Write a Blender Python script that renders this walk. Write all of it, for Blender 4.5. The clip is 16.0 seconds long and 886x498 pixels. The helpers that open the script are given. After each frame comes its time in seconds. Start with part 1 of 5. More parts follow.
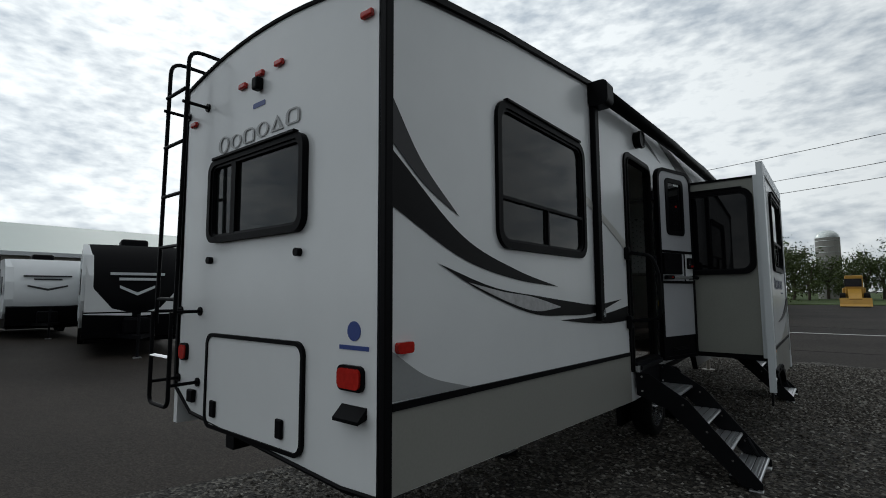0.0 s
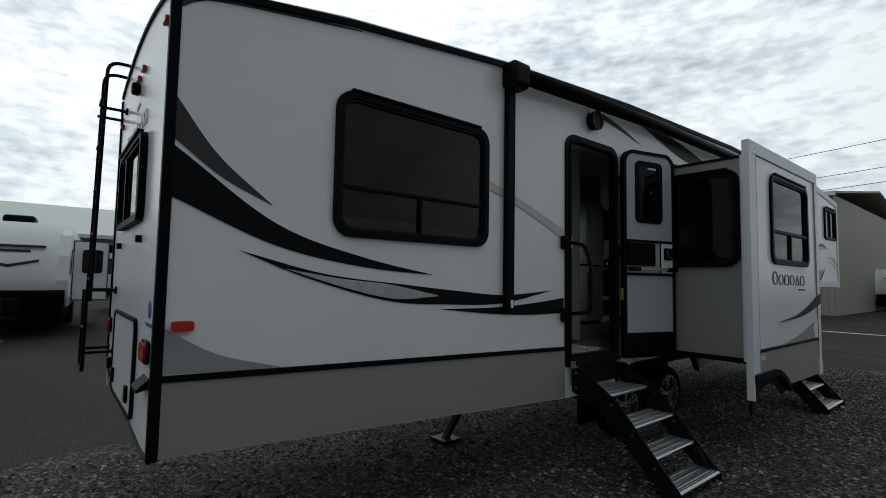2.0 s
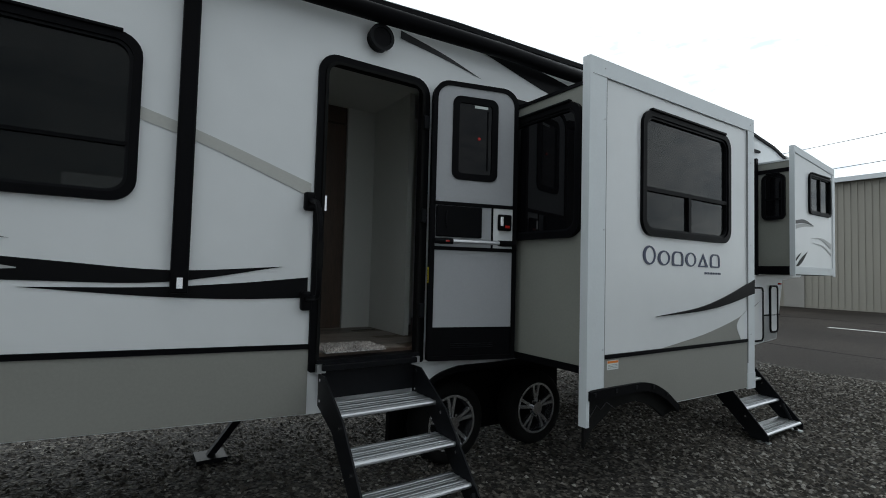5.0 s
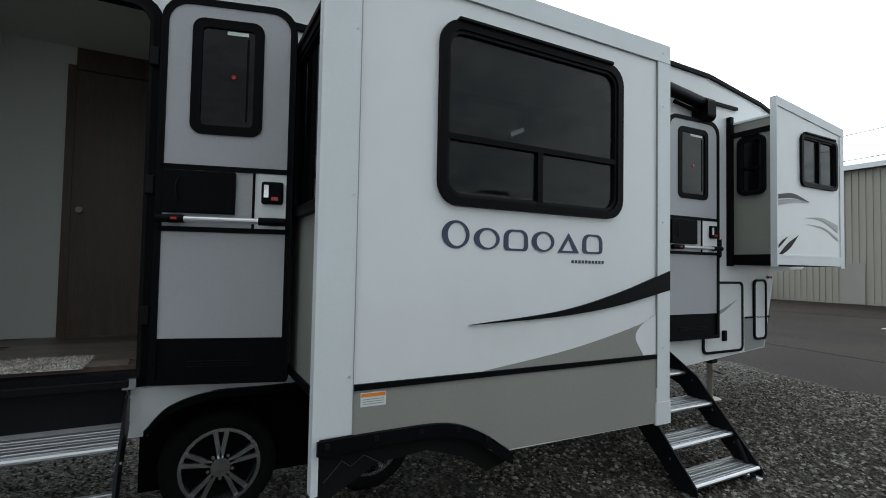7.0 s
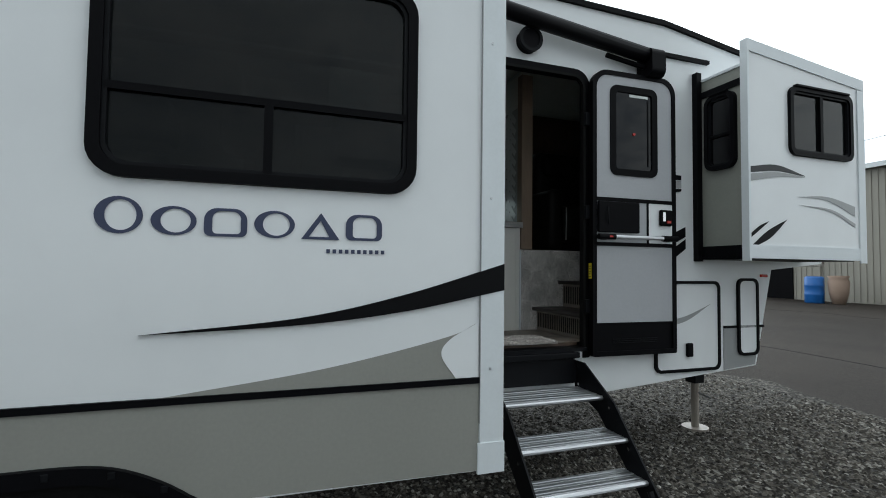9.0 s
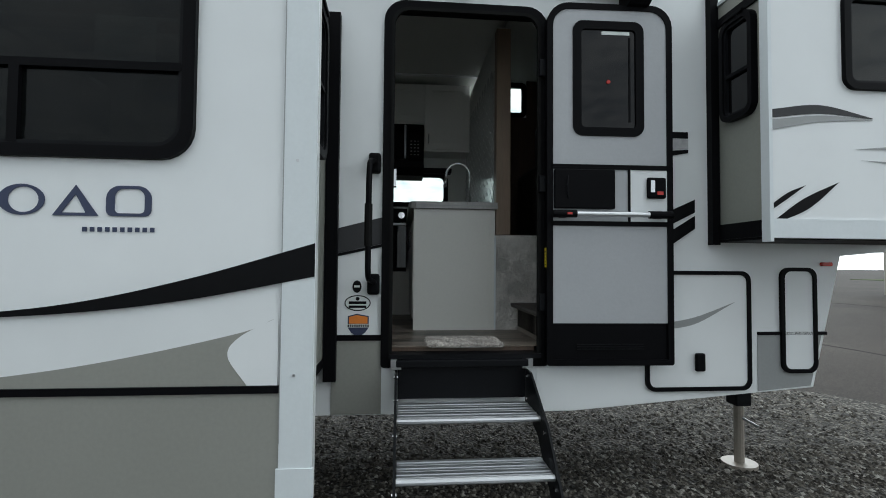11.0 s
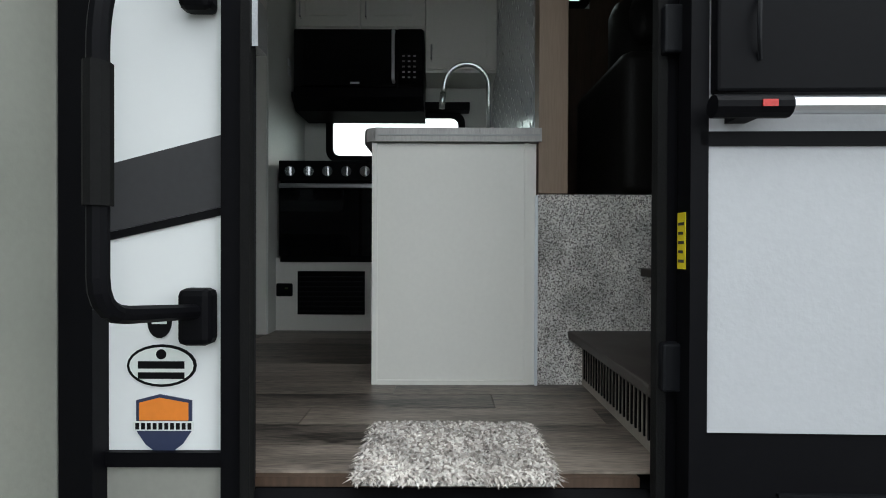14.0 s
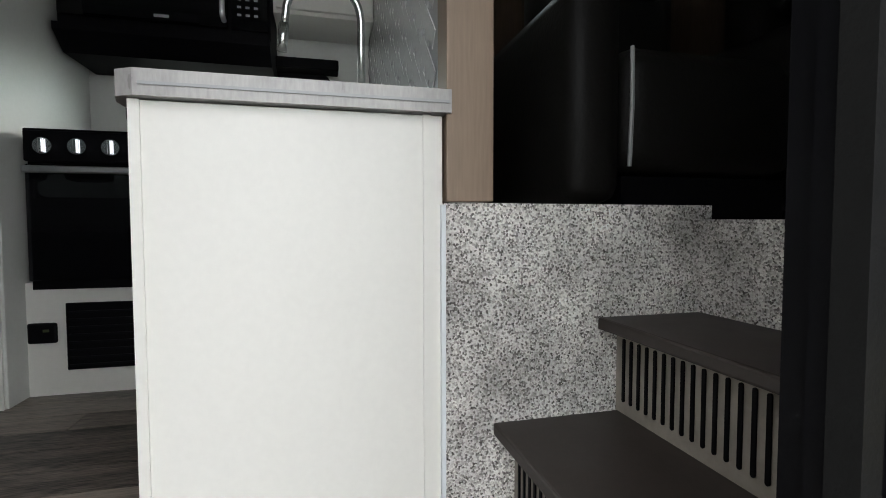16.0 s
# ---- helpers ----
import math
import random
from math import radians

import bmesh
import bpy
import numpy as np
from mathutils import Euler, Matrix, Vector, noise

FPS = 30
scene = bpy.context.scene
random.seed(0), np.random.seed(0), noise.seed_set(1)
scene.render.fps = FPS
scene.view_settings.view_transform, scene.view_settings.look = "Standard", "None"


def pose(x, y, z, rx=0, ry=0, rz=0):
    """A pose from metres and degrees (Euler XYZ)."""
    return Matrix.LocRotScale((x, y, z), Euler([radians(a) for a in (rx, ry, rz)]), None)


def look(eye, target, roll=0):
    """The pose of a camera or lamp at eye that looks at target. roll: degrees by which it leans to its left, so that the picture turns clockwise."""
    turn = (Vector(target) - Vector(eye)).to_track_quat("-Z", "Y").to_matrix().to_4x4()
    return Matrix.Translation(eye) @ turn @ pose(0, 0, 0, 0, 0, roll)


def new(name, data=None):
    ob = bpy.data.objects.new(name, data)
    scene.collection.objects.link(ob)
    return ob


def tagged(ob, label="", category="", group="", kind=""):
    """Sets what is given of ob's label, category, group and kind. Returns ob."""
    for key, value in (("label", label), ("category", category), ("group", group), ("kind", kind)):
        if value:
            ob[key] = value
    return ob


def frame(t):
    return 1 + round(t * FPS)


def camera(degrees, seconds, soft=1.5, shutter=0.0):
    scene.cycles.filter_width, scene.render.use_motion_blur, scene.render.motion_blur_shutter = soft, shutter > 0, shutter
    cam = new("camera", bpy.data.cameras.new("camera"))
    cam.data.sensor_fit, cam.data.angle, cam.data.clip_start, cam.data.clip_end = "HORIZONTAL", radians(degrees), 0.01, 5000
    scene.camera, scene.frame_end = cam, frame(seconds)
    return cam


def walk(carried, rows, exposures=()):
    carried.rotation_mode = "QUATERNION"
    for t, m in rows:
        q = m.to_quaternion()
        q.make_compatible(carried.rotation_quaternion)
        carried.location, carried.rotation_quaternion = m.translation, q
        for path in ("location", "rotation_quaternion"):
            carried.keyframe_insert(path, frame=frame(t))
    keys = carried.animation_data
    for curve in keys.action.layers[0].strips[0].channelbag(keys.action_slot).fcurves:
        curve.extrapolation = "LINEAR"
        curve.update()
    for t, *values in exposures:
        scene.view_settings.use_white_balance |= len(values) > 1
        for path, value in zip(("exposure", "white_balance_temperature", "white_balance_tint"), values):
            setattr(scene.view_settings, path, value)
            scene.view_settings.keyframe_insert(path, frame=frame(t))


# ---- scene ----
cam = camera(85.0, 16.0, soft=0.95)
PATH = [
    (0, (-0.210, -0.039, 1.612), (-1.458, 1.513, 1.792), -0.3),
    (0.5, (0.105, 0.148, 1.605), (-1.248, 1.610, 1.788), 0.5),
    (1, (0.411, 0.409, 1.614), (-1.025, 1.790, 1.795), 0.1),
    (1.5, (0.740, 0.701, 1.615), (-0.791, 1.979, 1.766), 0.5),
    (2, (0.927, 1.018, 1.613), (-0.615, 2.284, 1.744), 1.0),
    (2.5, (1.245, 1.455, 1.600), (-0.385, 2.612, 1.718), 1.3),
    (3, (1.415, 1.845, 1.650), (-0.222, 2.994, 1.724), 1.7),
    (5.3, (1.370, 3.965, 1.530), (-0.310, 5.045, 1.630), 1.4),
    (5.5, (1.370, 4.240, 1.525), (-0.340, 5.272, 1.620), 1.0),
    (6, (1.405, 4.735, 1.535), (-0.328, 5.728, 1.614), 1.0),
    (6.5, (1.365, 5.180, 1.525), (-0.385, 6.145, 1.592), 1.4),
    (7, (1.340, 5.605, 1.540), (-0.425, 6.545, 1.612), 1.1),
    (7.5, (1.365, 6.020, 1.510), (-0.435, 6.890, 1.583), 0.9),
    (8, (1.310, 6.473, 1.490), (-0.513, 7.292, 1.572), 0.3),
    (8.5, (1.315, 6.865, 1.515), (-0.527, 7.640, 1.595), 0.8),
    (9, (1.355, 7.334, 1.512), (-0.532, 7.991, 1.595), 0.7),
    (9.2, (1.387, 7.563, 1.507), (-0.518, 8.163, 1.599), 0.4),
    (11.3, (0.958, 8.799, 1.433), (-1.036, 8.925, 1.511), -0.0),
    (11.5, (0.832, 8.872, 1.401), (-1.164, 8.970, 1.486), -0.5),
    (12, (0.580, 8.983, 1.412), (-1.419, 9.017, 1.461), -1.5),
    (12.5, (0.307, 9.066, 1.424), (-1.691, 9.030, 1.509), -1.3),
    (13, (-0.042, 9.057, 1.451), (-2.040, 9.058, 1.542), -1.1),
    (13.5, (-0.378, 9.058, 1.481), (-2.377, 9.060, 1.540), -1.0),
    (14, (-0.676, 9.051, 1.500), (-2.676, 9.051, 1.488), 0.2),
    (14.5, (-0.929, 8.978, 1.542), (-2.927, 9.069, 1.510), 0.5),
    (15, (-1.142, 8.971, 1.594), (-3.132, 9.157, 1.513), 1.6),
    (15.5, (-1.302, 9.004, 1.642), (-3.277, 9.313, 1.583), 1.5),
    (16, (-1.442, 9.137, 1.643), (-3.379, 9.625, 1.548), -0.1),
]
EXPOSURES = [(0.0, -1.65, 6150, 6), (3.0, -1.45, 6100, 5), (4.2, -1.0, 6100, 5), (5.5, -0.6, 6100, 5), (7.0, -0.4, 6100, 5), (8.5, -0.37, 6100, 4), (9.0, -0.28, 6100, 4), (11.5, -0.05, 6100, 4), (12.0, 0.05, 6100, 4), (12.5, 0.2, 6150, 4), (13.0, 0.4, 6150, 5), (13.5, 0.65, 6200, 5), (14.0, 1.1, 6250, 6), (14.5, 1.3, 6300, 7), (15.0, 1.45, 6450, 9), (15.5, 1.9, 6550, 10), (16.0, 2.2, 6500, 10)]
walk(cam, [(t, look(eye, target, roll)) for t, eye, target, roll in PATH], EXPOSURES)

# ---- world and light ----
world = bpy.data.worlds.new("overcast_sky")
scene.world = world
world.use_nodes = True
wn, wl = world.node_tree.nodes, world.node_tree.links
wn.clear()
w_out = wn.new("ShaderNodeOutputWorld")
w_sky = wn.new("ShaderNodeTexSky")
w_sky.sky_type, w_sky.sun_disc = "NISHITA", False
w_sky.sun_elevation, w_sky.sun_rotation = radians(24), radians(-67)
w_bg = wn.new("ShaderNodeBackground")
w_bg.inputs["Strength"].default_value = 0.07
wl.new(w_sky.outputs[0], w_bg.inputs["Color"])
# cloud deck: soft flakes over a pale grey veil
w_co = wn.new("ShaderNodeTexCoord")
w_map = wn.new("ShaderNodeMapping")
w_map.inputs["Scale"].default_value = (1.0, 1.0, 2.6)
w_no = wn.new("ShaderNodeTexNoise")
w_no.inputs["Scale"].default_value, w_no.inputs["Detail"].default_value, w_no.inputs["Roughness"].default_value = 3.2, 9.0, 0.62
w_no2 = wn.new("ShaderNodeTexNoise")
w_no2.inputs["Scale"].default_value, w_no2.inputs["Detail"].default_value = 30.0, 5.0
w_mix = wn.new("ShaderNodeMath")
w_mix.operation = "MULTIPLY_ADD"
w_mix.inputs[1].default_value = 0.54
w_ramp = wn.new("ShaderNodeValToRGB")
w_ramp.color_ramp.elements[0].position, w_ramp.color_ramp.elements[0].color = 0.56, (0.50, 0.54, 0.59, 1)
w_ramp.color_ramp.elements[1].position, w_ramp.color_ramp.elements[1].color = 0.86, (1.0, 1.0, 0.99, 1)
w_cl = wn.new("ShaderNodeBackground")
# the veil is brighter towards the hidden sun
w_nrm = wn.new("ShaderNodeVectorMath")
w_nrm.operation = "DOT_PRODUCT"
w_nrm.inputs[1].default_value = (-0.84, 0.36, 0.40)
w_gain = wn.new("ShaderNodeMapRange")
w_gain.inputs["From Min"].default_value, w_gain.inputs["From Max"].default_value = -0.9, 0.95
w_gain.inputs["To Min"].default_value, w_gain.inputs["To Max"].default_value = 0.42, 3.8
wl.new(w_co.outputs["Generated"], w_nrm.inputs[0])
wl.new(w_nrm.outputs["Value"], w_gain.inputs["Value"])
wl.new(w_gain.outputs[0], w_cl.inputs["Strength"])
w_add = wn.new("ShaderNodeMixShader")
w_add.inputs[0].default_value = 0.86
wl.new(w_co.outputs["Generated"], w_map.inputs["Vector"])
wl.new(w_map.outputs[0], w_no.inputs["Vector"])
wl.new(w_map.outputs[0], w_no2.inputs["Vector"])
wl.new(w_no2.outputs[0], w_mix.inputs[0])
wl.new(w_no.outputs[0], w_mix.inputs[2])
wl.new(w_mix.outputs[0], w_ramp.inputs[0])
wl.new(w_ramp.outputs[0], w_cl.inputs["Color"])
wl.new(w_bg.outputs[0], w_add.inputs[1])
wl.new(w_cl.outputs[0], w_add.inputs[2])
wl.new(w_add.outputs[0], w_out.inputs["Surface"])
sun = new("sun", bpy.data.lights.new("sun", "SUN"))
sun.data.energy, sun.data.angle, sun.data.color = 0.5, radians(18), (1.0, 0.95, 0.88)
sun.matrix_world = look((-44, 19, 25), (0, 0, 0))

# ---- materials ----


def material(name, color, rough=0.5, metal=0.0, vary=0.12, scale=3.0, fine=60.0, bump=0.0, bump_scale=200.0, spread=0.0, spec=0.5, coat=0.0, stretch=(1, 1, 1), span=(0.6, 1.4)):
    """A surface with stains and grain: colour and gloss vary at two scales; spread varies piece by piece."""
    m = bpy.data.materials.new(name)
    m.use_nodes = True
    n, l = m.node_tree.nodes, m.node_tree.links
    b = n["Principled BSDF"]
    b.inputs["Roughness"].default_value, b.inputs["Metallic"].default_value = rough, metal
    b.inputs["Specular IOR Level"].default_value, b.inputs["Coat Weight"].default_value = spec, coat
    co = n.new("ShaderNodeTexCoord")
    mp = n.new("ShaderNodeMapping")
    mp.inputs["Scale"].default_value = stretch
    l.new(co.outputs["Object"], mp.inputs["Vector"])
    a, f = n.new("ShaderNodeTexNoise"), n.new("ShaderNodeTexNoise")
    a.inputs["Scale"].default_value, a.inputs["Detail"].default_value = scale, 6
    f.inputs["Scale"].default_value, f.inputs["Detail"].default_value = fine, 4
    for t in (a, f):
        l.new(mp.outputs[0], t.inputs["Vector"])
    s = n.new("ShaderNodeMath")
    s.operation = "ADD"
    l.new(a.outputs[0], s.inputs[0])
    l.new(f.outputs[0], s.inputs[1])
    value = s.outputs[0]
    if spread:
        info = n.new("ShaderNodeObjectInfo")
        k = n.new("ShaderNodeMath")
        k.operation, k.inputs[1].default_value = "MULTIPLY_ADD", spread
        l.new(info.outputs["Random"], k.inputs[0])
        l.new(value, k.inputs[2])
        value = k.outputs[0]
    r = n.new("ShaderNodeMapRange")
    r.inputs["From Min"].default_value, r.inputs["From Max"].default_value = span[0], span[1] + spread
    r.inputs["To Min"].default_value, r.inputs["To Max"].default_value = 1 - vary, 1 + vary
    l.new(value, r.inputs["Value"])
    h = n.new("ShaderNodeVectorMath")
    h.operation = "SCALE"
    h.inputs[0].default_value = color
    l.new(r.outputs[0], h.inputs["Scale"])
    l.new(h.outputs[0], b.inputs["Base Color"])
    q = n.new("ShaderNodeMapRange")
    q.inputs["To Min"].default_value, q.inputs["To Max"].default_value = rough * 0.8, min(1, rough * 1.25)
    l.new(a.outputs[0], q.inputs["Value"])
    l.new(q.outputs[0], b.inputs["Roughness"])
    if bump:
        t = n.new("ShaderNodeTexNoise")
        t.inputs["Scale"].default_value, t.inputs["Detail"].default_value = bump_scale, 3
        l.new(mp.outputs[0], t.inputs["Vector"])
        u = n.new("ShaderNodeBump")
        u.inputs["Strength"].default_value, u.inputs["Distance"].default_value = bump, 0.004
        l.new(t.outputs[0], u.inputs["Height"])
        l.new(u.outputs[0], b.inputs["Normal"])
    return m


def glass_dark(name, tint, clear):
    """Smoked glass: a mirror-like dark face that lets a little light through."""
    m = bpy.data.materials.new(name)
    m.use_nodes = True
    n, l = m.node_tree.nodes, m.node_tree.links
    b = n["Principled BSDF"]
    b.inputs["Base Color"].default_value = (*tint, 1)
    b.inputs["Roughness"].default_value, b.inputs["IOR"].default_value = 0.02, 1.38
    t = n.new("ShaderNodeBsdfTransparent")
    t.inputs["Color"].default_value = (0.75, 0.8, 0.78, 1)
    x = n.new("ShaderNodeMixShader")
    x.inputs[0].default_value = clear
    l.new(b.outputs[0], x.inputs[1])
    l.new(t.outputs[0], x.inputs[2])
    l.new(x.outputs[0], n["Material Output"].inputs["Surface"])
    return m


def speckle(name, colors, scale, rough=0.9, bump=0.6, distance=0.01, big=0.6):
    """Grains of several colours with a relief of their own: gravel, asphalt, carpet."""
    m = bpy.data.materials.new(name)
    m.use_nodes = True
    n, l = m.node_tree.nodes, m.node_tree.links
    b = n["Principled BSDF"]
    b.inputs["Roughness"].default_value = rough
    b.inputs["Specular IOR Level"].default_value = 0.25
    co = n.new("ShaderNodeTexCoord")
    v = n.new("ShaderNodeTexVoronoi")
    v.inputs["Scale"].default_value = scale
    g = n.new("ShaderNodeTexNoise")
    g.inputs["Scale"].default_value, g.inputs["Detail"].default_value = big, 7
    for t in (v, g):
        l.new(co.outputs["Object"], t.inputs["Vector"])
    sep = n.new("ShaderNodeSeparateColor")
    l.new(v.outputs["Color"], sep.inputs[0])
    ramp = n.new("ShaderNodeValToRGB")
    e = ramp.color_ramp.elements
    e[0].color, e[1].color = (*colors[0], 1), (*colors[-1], 1)
    for i, c in enumerate(colors[1:-1]):
        k = e.new((i + 1) / (len(colors) - 1))
        k.color = (*c, 1)
    l.new(sep.outputs[0], ramp.inputs[0])
    r = n.new("ShaderNodeMapRange")
    r.inputs["From Min"].default_value, r.inputs["From Max"].default_value = 0.3, 0.7
    r.inputs["To Min"].default_value, r.inputs["To Max"].default_value = 0.6, 1.35
    l.new(g.outputs[0], r.inputs["Value"])
    h = n.new("ShaderNodeVectorMath")
    h.operation = "SCALE"
    l.new(ramp.outputs[0], h.inputs[0])
    l.new(r.outputs[0], h.inputs["Scale"])
    l.new(h.outputs[0], b.inputs["Base Color"])
    u = n.new("ShaderNodeBump")
    u.inputs["Strength"].default_value, u.inputs["Distance"].default_value = bump, distance
    l.new(v.outputs["Distance"], u.inputs["Height"])
    l.new(u.outputs[0], b.inputs["Normal"])
    return m


WHITE = material("gelcoat_white", (0.78, 0.80, 0.81), 0.22, vary=0.03, scale=0.8, fine=4, bump=0.02, bump_scale=3)
TRIM_WHITE = material("trim_pale", (0.70, 0.74, 0.76), 0.35, vary=0.03, bump=0.05, bump_scale=40)
TAUPE = material("skirt_taupe", (0.28, 0.28, 0.255), 0.35, vary=0.06, scale=1.5)
GREY_SIDE = material("vinyl_grey", (0.26, 0.265, 0.235), 0.45, vary=0.06, scale=4, bump=0.15, bump_scale=60)
GREY_DECAL = material("decal_grey", (0.30, 0.31, 0.31), 0.3, vary=0.05)
PALE_DECAL = material("decal_pale_grey", (0.50, 0.50, 0.47), 0.3, vary=0.05)
DARK_DECAL = material("decal_charcoal", (0.05, 0.05, 0.053), 0.35, vary=0.08, spec=0.15)
BLACK_DECAL = material("decal_black", (0.006, 0.006, 0.007), 0.35, vary=0.1, spec=0.08)
SILVER_DECAL = material("decal_silver_mesh", (0.42, 0.42, 0.43), 0.35, vary=0.25, scale=14, fine=30)
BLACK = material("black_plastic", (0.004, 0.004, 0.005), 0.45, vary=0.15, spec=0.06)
RUBBER = material("rubber", (0.006, 0.006, 0.006), 0.8, vary=0.2, bump=0.2, spec=0.15)
BLACK_STEEL = material("black_steel", (0.006, 0.0065, 0.008), 0.45, vary=0.15, bump=0.08, spec=0.12)
ALU = material("aluminium", (0.62, 0.63, 0.65), 0.32, metal=0.9, vary=0.1, fine=120, stretch=(12, 1, 1))
STEEL = material("stainless", (0.58, 0.61, 0.59), 0.2, metal=1.0, vary=0.1, scale=2, stretch=(1, 1, 14))
CHROME = material("chrome", (0.75, 0.75, 0.77), 0.12, metal=1.0, vary=0.05)
RIM = material("rim_alloy", (0.55, 0.56, 0.58), 0.25, metal=0.9, vary=0.1)
DOOR_GREY = material("door_panel_grey", (0.41, 0.42, 0.44), 0.4, vary=0.04, bump=0.12, bump_scale=90)
GLASS = glass_dark("smoked_glass", (0.006, 0.007, 0.007), 0.22)
GLASS_BLACK = glass_dark("black_glass", (0.004, 0.004, 0.005), 0.02)
GLASS_CLEAR = glass_dark("pale_glass", (0.4, 0.42, 0.42), 0.85)
RED = material("red_lens", (0.45, 0.018, 0.012), 0.15, vary=0.15, scale=30)
YELLOW = material("yellow_label", (0.75, 0.6, 0.02), 0.5, vary=0.06)
ORANGE = material("orange_print", (0.8, 0.24, 0.03), 0.4, vary=0.06)
BLUE_PRINT = material("blue_print", (0.03, 0.06, 0.25), 0.4, vary=0.06)
NAVY_PRINT = material("navy_print", (0.03, 0.04, 0.09), 0.4, vary=0.06)
PAPER = material("paper", (0.7, 0.74, 0.72), 0.8, vary=0.04)
WOOD_DARK = material("wood_dark", (0.075, 0.048, 0.033), 0.45, vary=0.35, scale=3, fine=18, stretch=(6, 6, 0.6))
WOOD_TAUPE = material("wood_taupe", (0.24, 0.175, 0.125), 0.5, vary=0.15, scale=3, fine=20, stretch=(8, 8, 0.6))
CAB_WHITE = material("cabinet_white", (0.70, 0.69, 0.65), 0.45, vary=0.03, scale=2, bump=0.04, bump_scale=60)
WALL_IN = material("wall_panel_pale", (0.60, 0.61, 0.58), 0.5, vary=0.04, scale=2)
COUNTER = material("counter_laminate", (0.36, 0.35, 0.34), 0.3, vary=0.18, scale=5, fine=40, stretch=(1, 4, 1))
TILE = material("marble_tile", (0.66, 0.68, 0.67), 0.15, vary=0.08, scale=6, spread=0.1)
PLANK = material("vinyl_plank", (0.15, 0.125, 0.105), 0.4, vary=0.95, scale=2.5, fine=22, spread=0.35, stretch=(9, 0.9, 1), bump=0.08, bump_scale=30, span=(0.85, 1.15))
LEATHER = material("black_leather", (0.007, 0.0066, 0.006), 0.5, vary=0.2, bump=0.3, bump_scale=90, spec=0.15)
TREAD = material("dark_tread", (0.026, 0.020, 0.017), 0.5, vary=0.25, scale=6)
RISER = material("brown_metal", (0.28, 0.25, 0.215), 0.4, metal=0.1, vary=0.15)
CARPET = speckle("carpet_fleck", [(0.10, 0.09, 0.085), (0.50, 0.48, 0.45), (0.76, 0.73, 0.70), (0.86, 0.84, 0.81)], 230, 1.0, 0.7, 0.006, 5)
GRAVEL = speckle("gravel", [(0.009, 0.008, 0.007), (0.024, 0.022, 0.0195), (0.056, 0.051, 0.045), (0.16, 0.15, 0.13)], 38, 0.85, 1.0, 0.02, 0.5)
ASPHALT = speckle("asphalt", [(0.014, 0.0115, 0.0095), (0.024, 0.020, 0.017), (0.046, 0.038, 0.032)], 70, 0.75, 0.7, 0.005, 0.22)
ASPHALT.node_tree.nodes["Principled BSDF"].inputs["Specular IOR Level"].default_value = 0.1
GRASS = speckle("grass", [(0.03, 0.055, 0.012), (0.05, 0.085, 0.02), (0.09, 0.11, 0.035)], 9, 0.95, 0.8, 0.04, 0.1)
PEBBLE = material("pebble", (0.12, 0.11, 0.095), 0.9, vary=0.3, scale=14, fine=60, spec=0.15)
pn_, pl_ = PEBBLE.node_tree.nodes, PEBBLE.node_tree.links
p_geo, p_ramp = pn_.new("ShaderNodeNewGeometry"), pn_.new("ShaderNodeValToRGB")
for k, (at, col) in enumerate(((0.0, (0.02, 0.018, 0.016)), (0.45, (0.06, 0.054, 0.046)), (0.8, (0.15, 0.138, 0.12)), (1.0, (0.34, 0.33, 0.30)))):
    el = p_ramp.color_ramp.elements[0] if k == 0 else p_ramp.color_ramp.elements[-1] if k == 3 else p_ramp.color_ramp.elements.new(at)
    el.position, el.color = at, (*col, 1)
pl_.new(p_geo.outputs["Random Per Island"], p_ramp.inputs[0])
pl_.new(p_ramp.outputs[0], pn_["Principled BSDF"].inputs["Base Color"])
LEAF = material("leaf", (0.07, 0.095, 0.025), 0.7, vary=0.45, scale=0.8, fine=4)
BARK = material("bark", (0.09, 0.07, 0.055), 0.9, vary=0.3, scale=6, bump=0.5, bump_scale=14)
CONCRETE = material("concrete", (0.30, 0.29, 0.27), 0.85, vary=0.15, scale=0.6, bump=0.2, bump_scale=20)
TAN_METAL = material("tan_sheet_metal", (0.30, 0.285, 0.245), 0.5, vary=0.07, scale=0.4)
ROOF_METAL = material("pale_roof_metal", (0.52, 0.58, 0.54), 0.4, vary=0.06, scale=0.5)
DRUM_BLUE = material("drum_blue", (0.02, 0.13, 0.42), 0.35, vary=0.1)
CLAY = material("clay_pot", (0.36, 0.26, 0.2), 0.8, vary=0.1)
LOADER = material("loader_yellow", (0.55, 0.3, 0.04), 0.4, vary=0.12)
ROAD_PAINT = material("road_paint", (0.6, 0.6, 0.57), 0.7, vary=0.15, scale=5)

# ---- shapes ----


def part(name, bm, mat, parent=None, label="", smooth=False):
    """One mesh object out of a bmesh, under a thing or a part."""
    bmesh.ops.recalc_face_normals(bm, faces=bm.faces)
    me = bpy.data.meshes.new(name)
    bm.to_mesh(me)
    bm.free()
    me.materials.append(mat)
    if smooth:
        for p in me.polygons:
            p.use_smooth = True
    ob = new(name, me)
    if parent:
        ob.parent = parent
    if label:
        tagged(ob, label)
    return ob


def thing(name, label, category, at=(0, 0, 0), group="", kind=""):
    ob = new(name)
    ob.location = at
    return tagged(ob, label, category, group, kind)


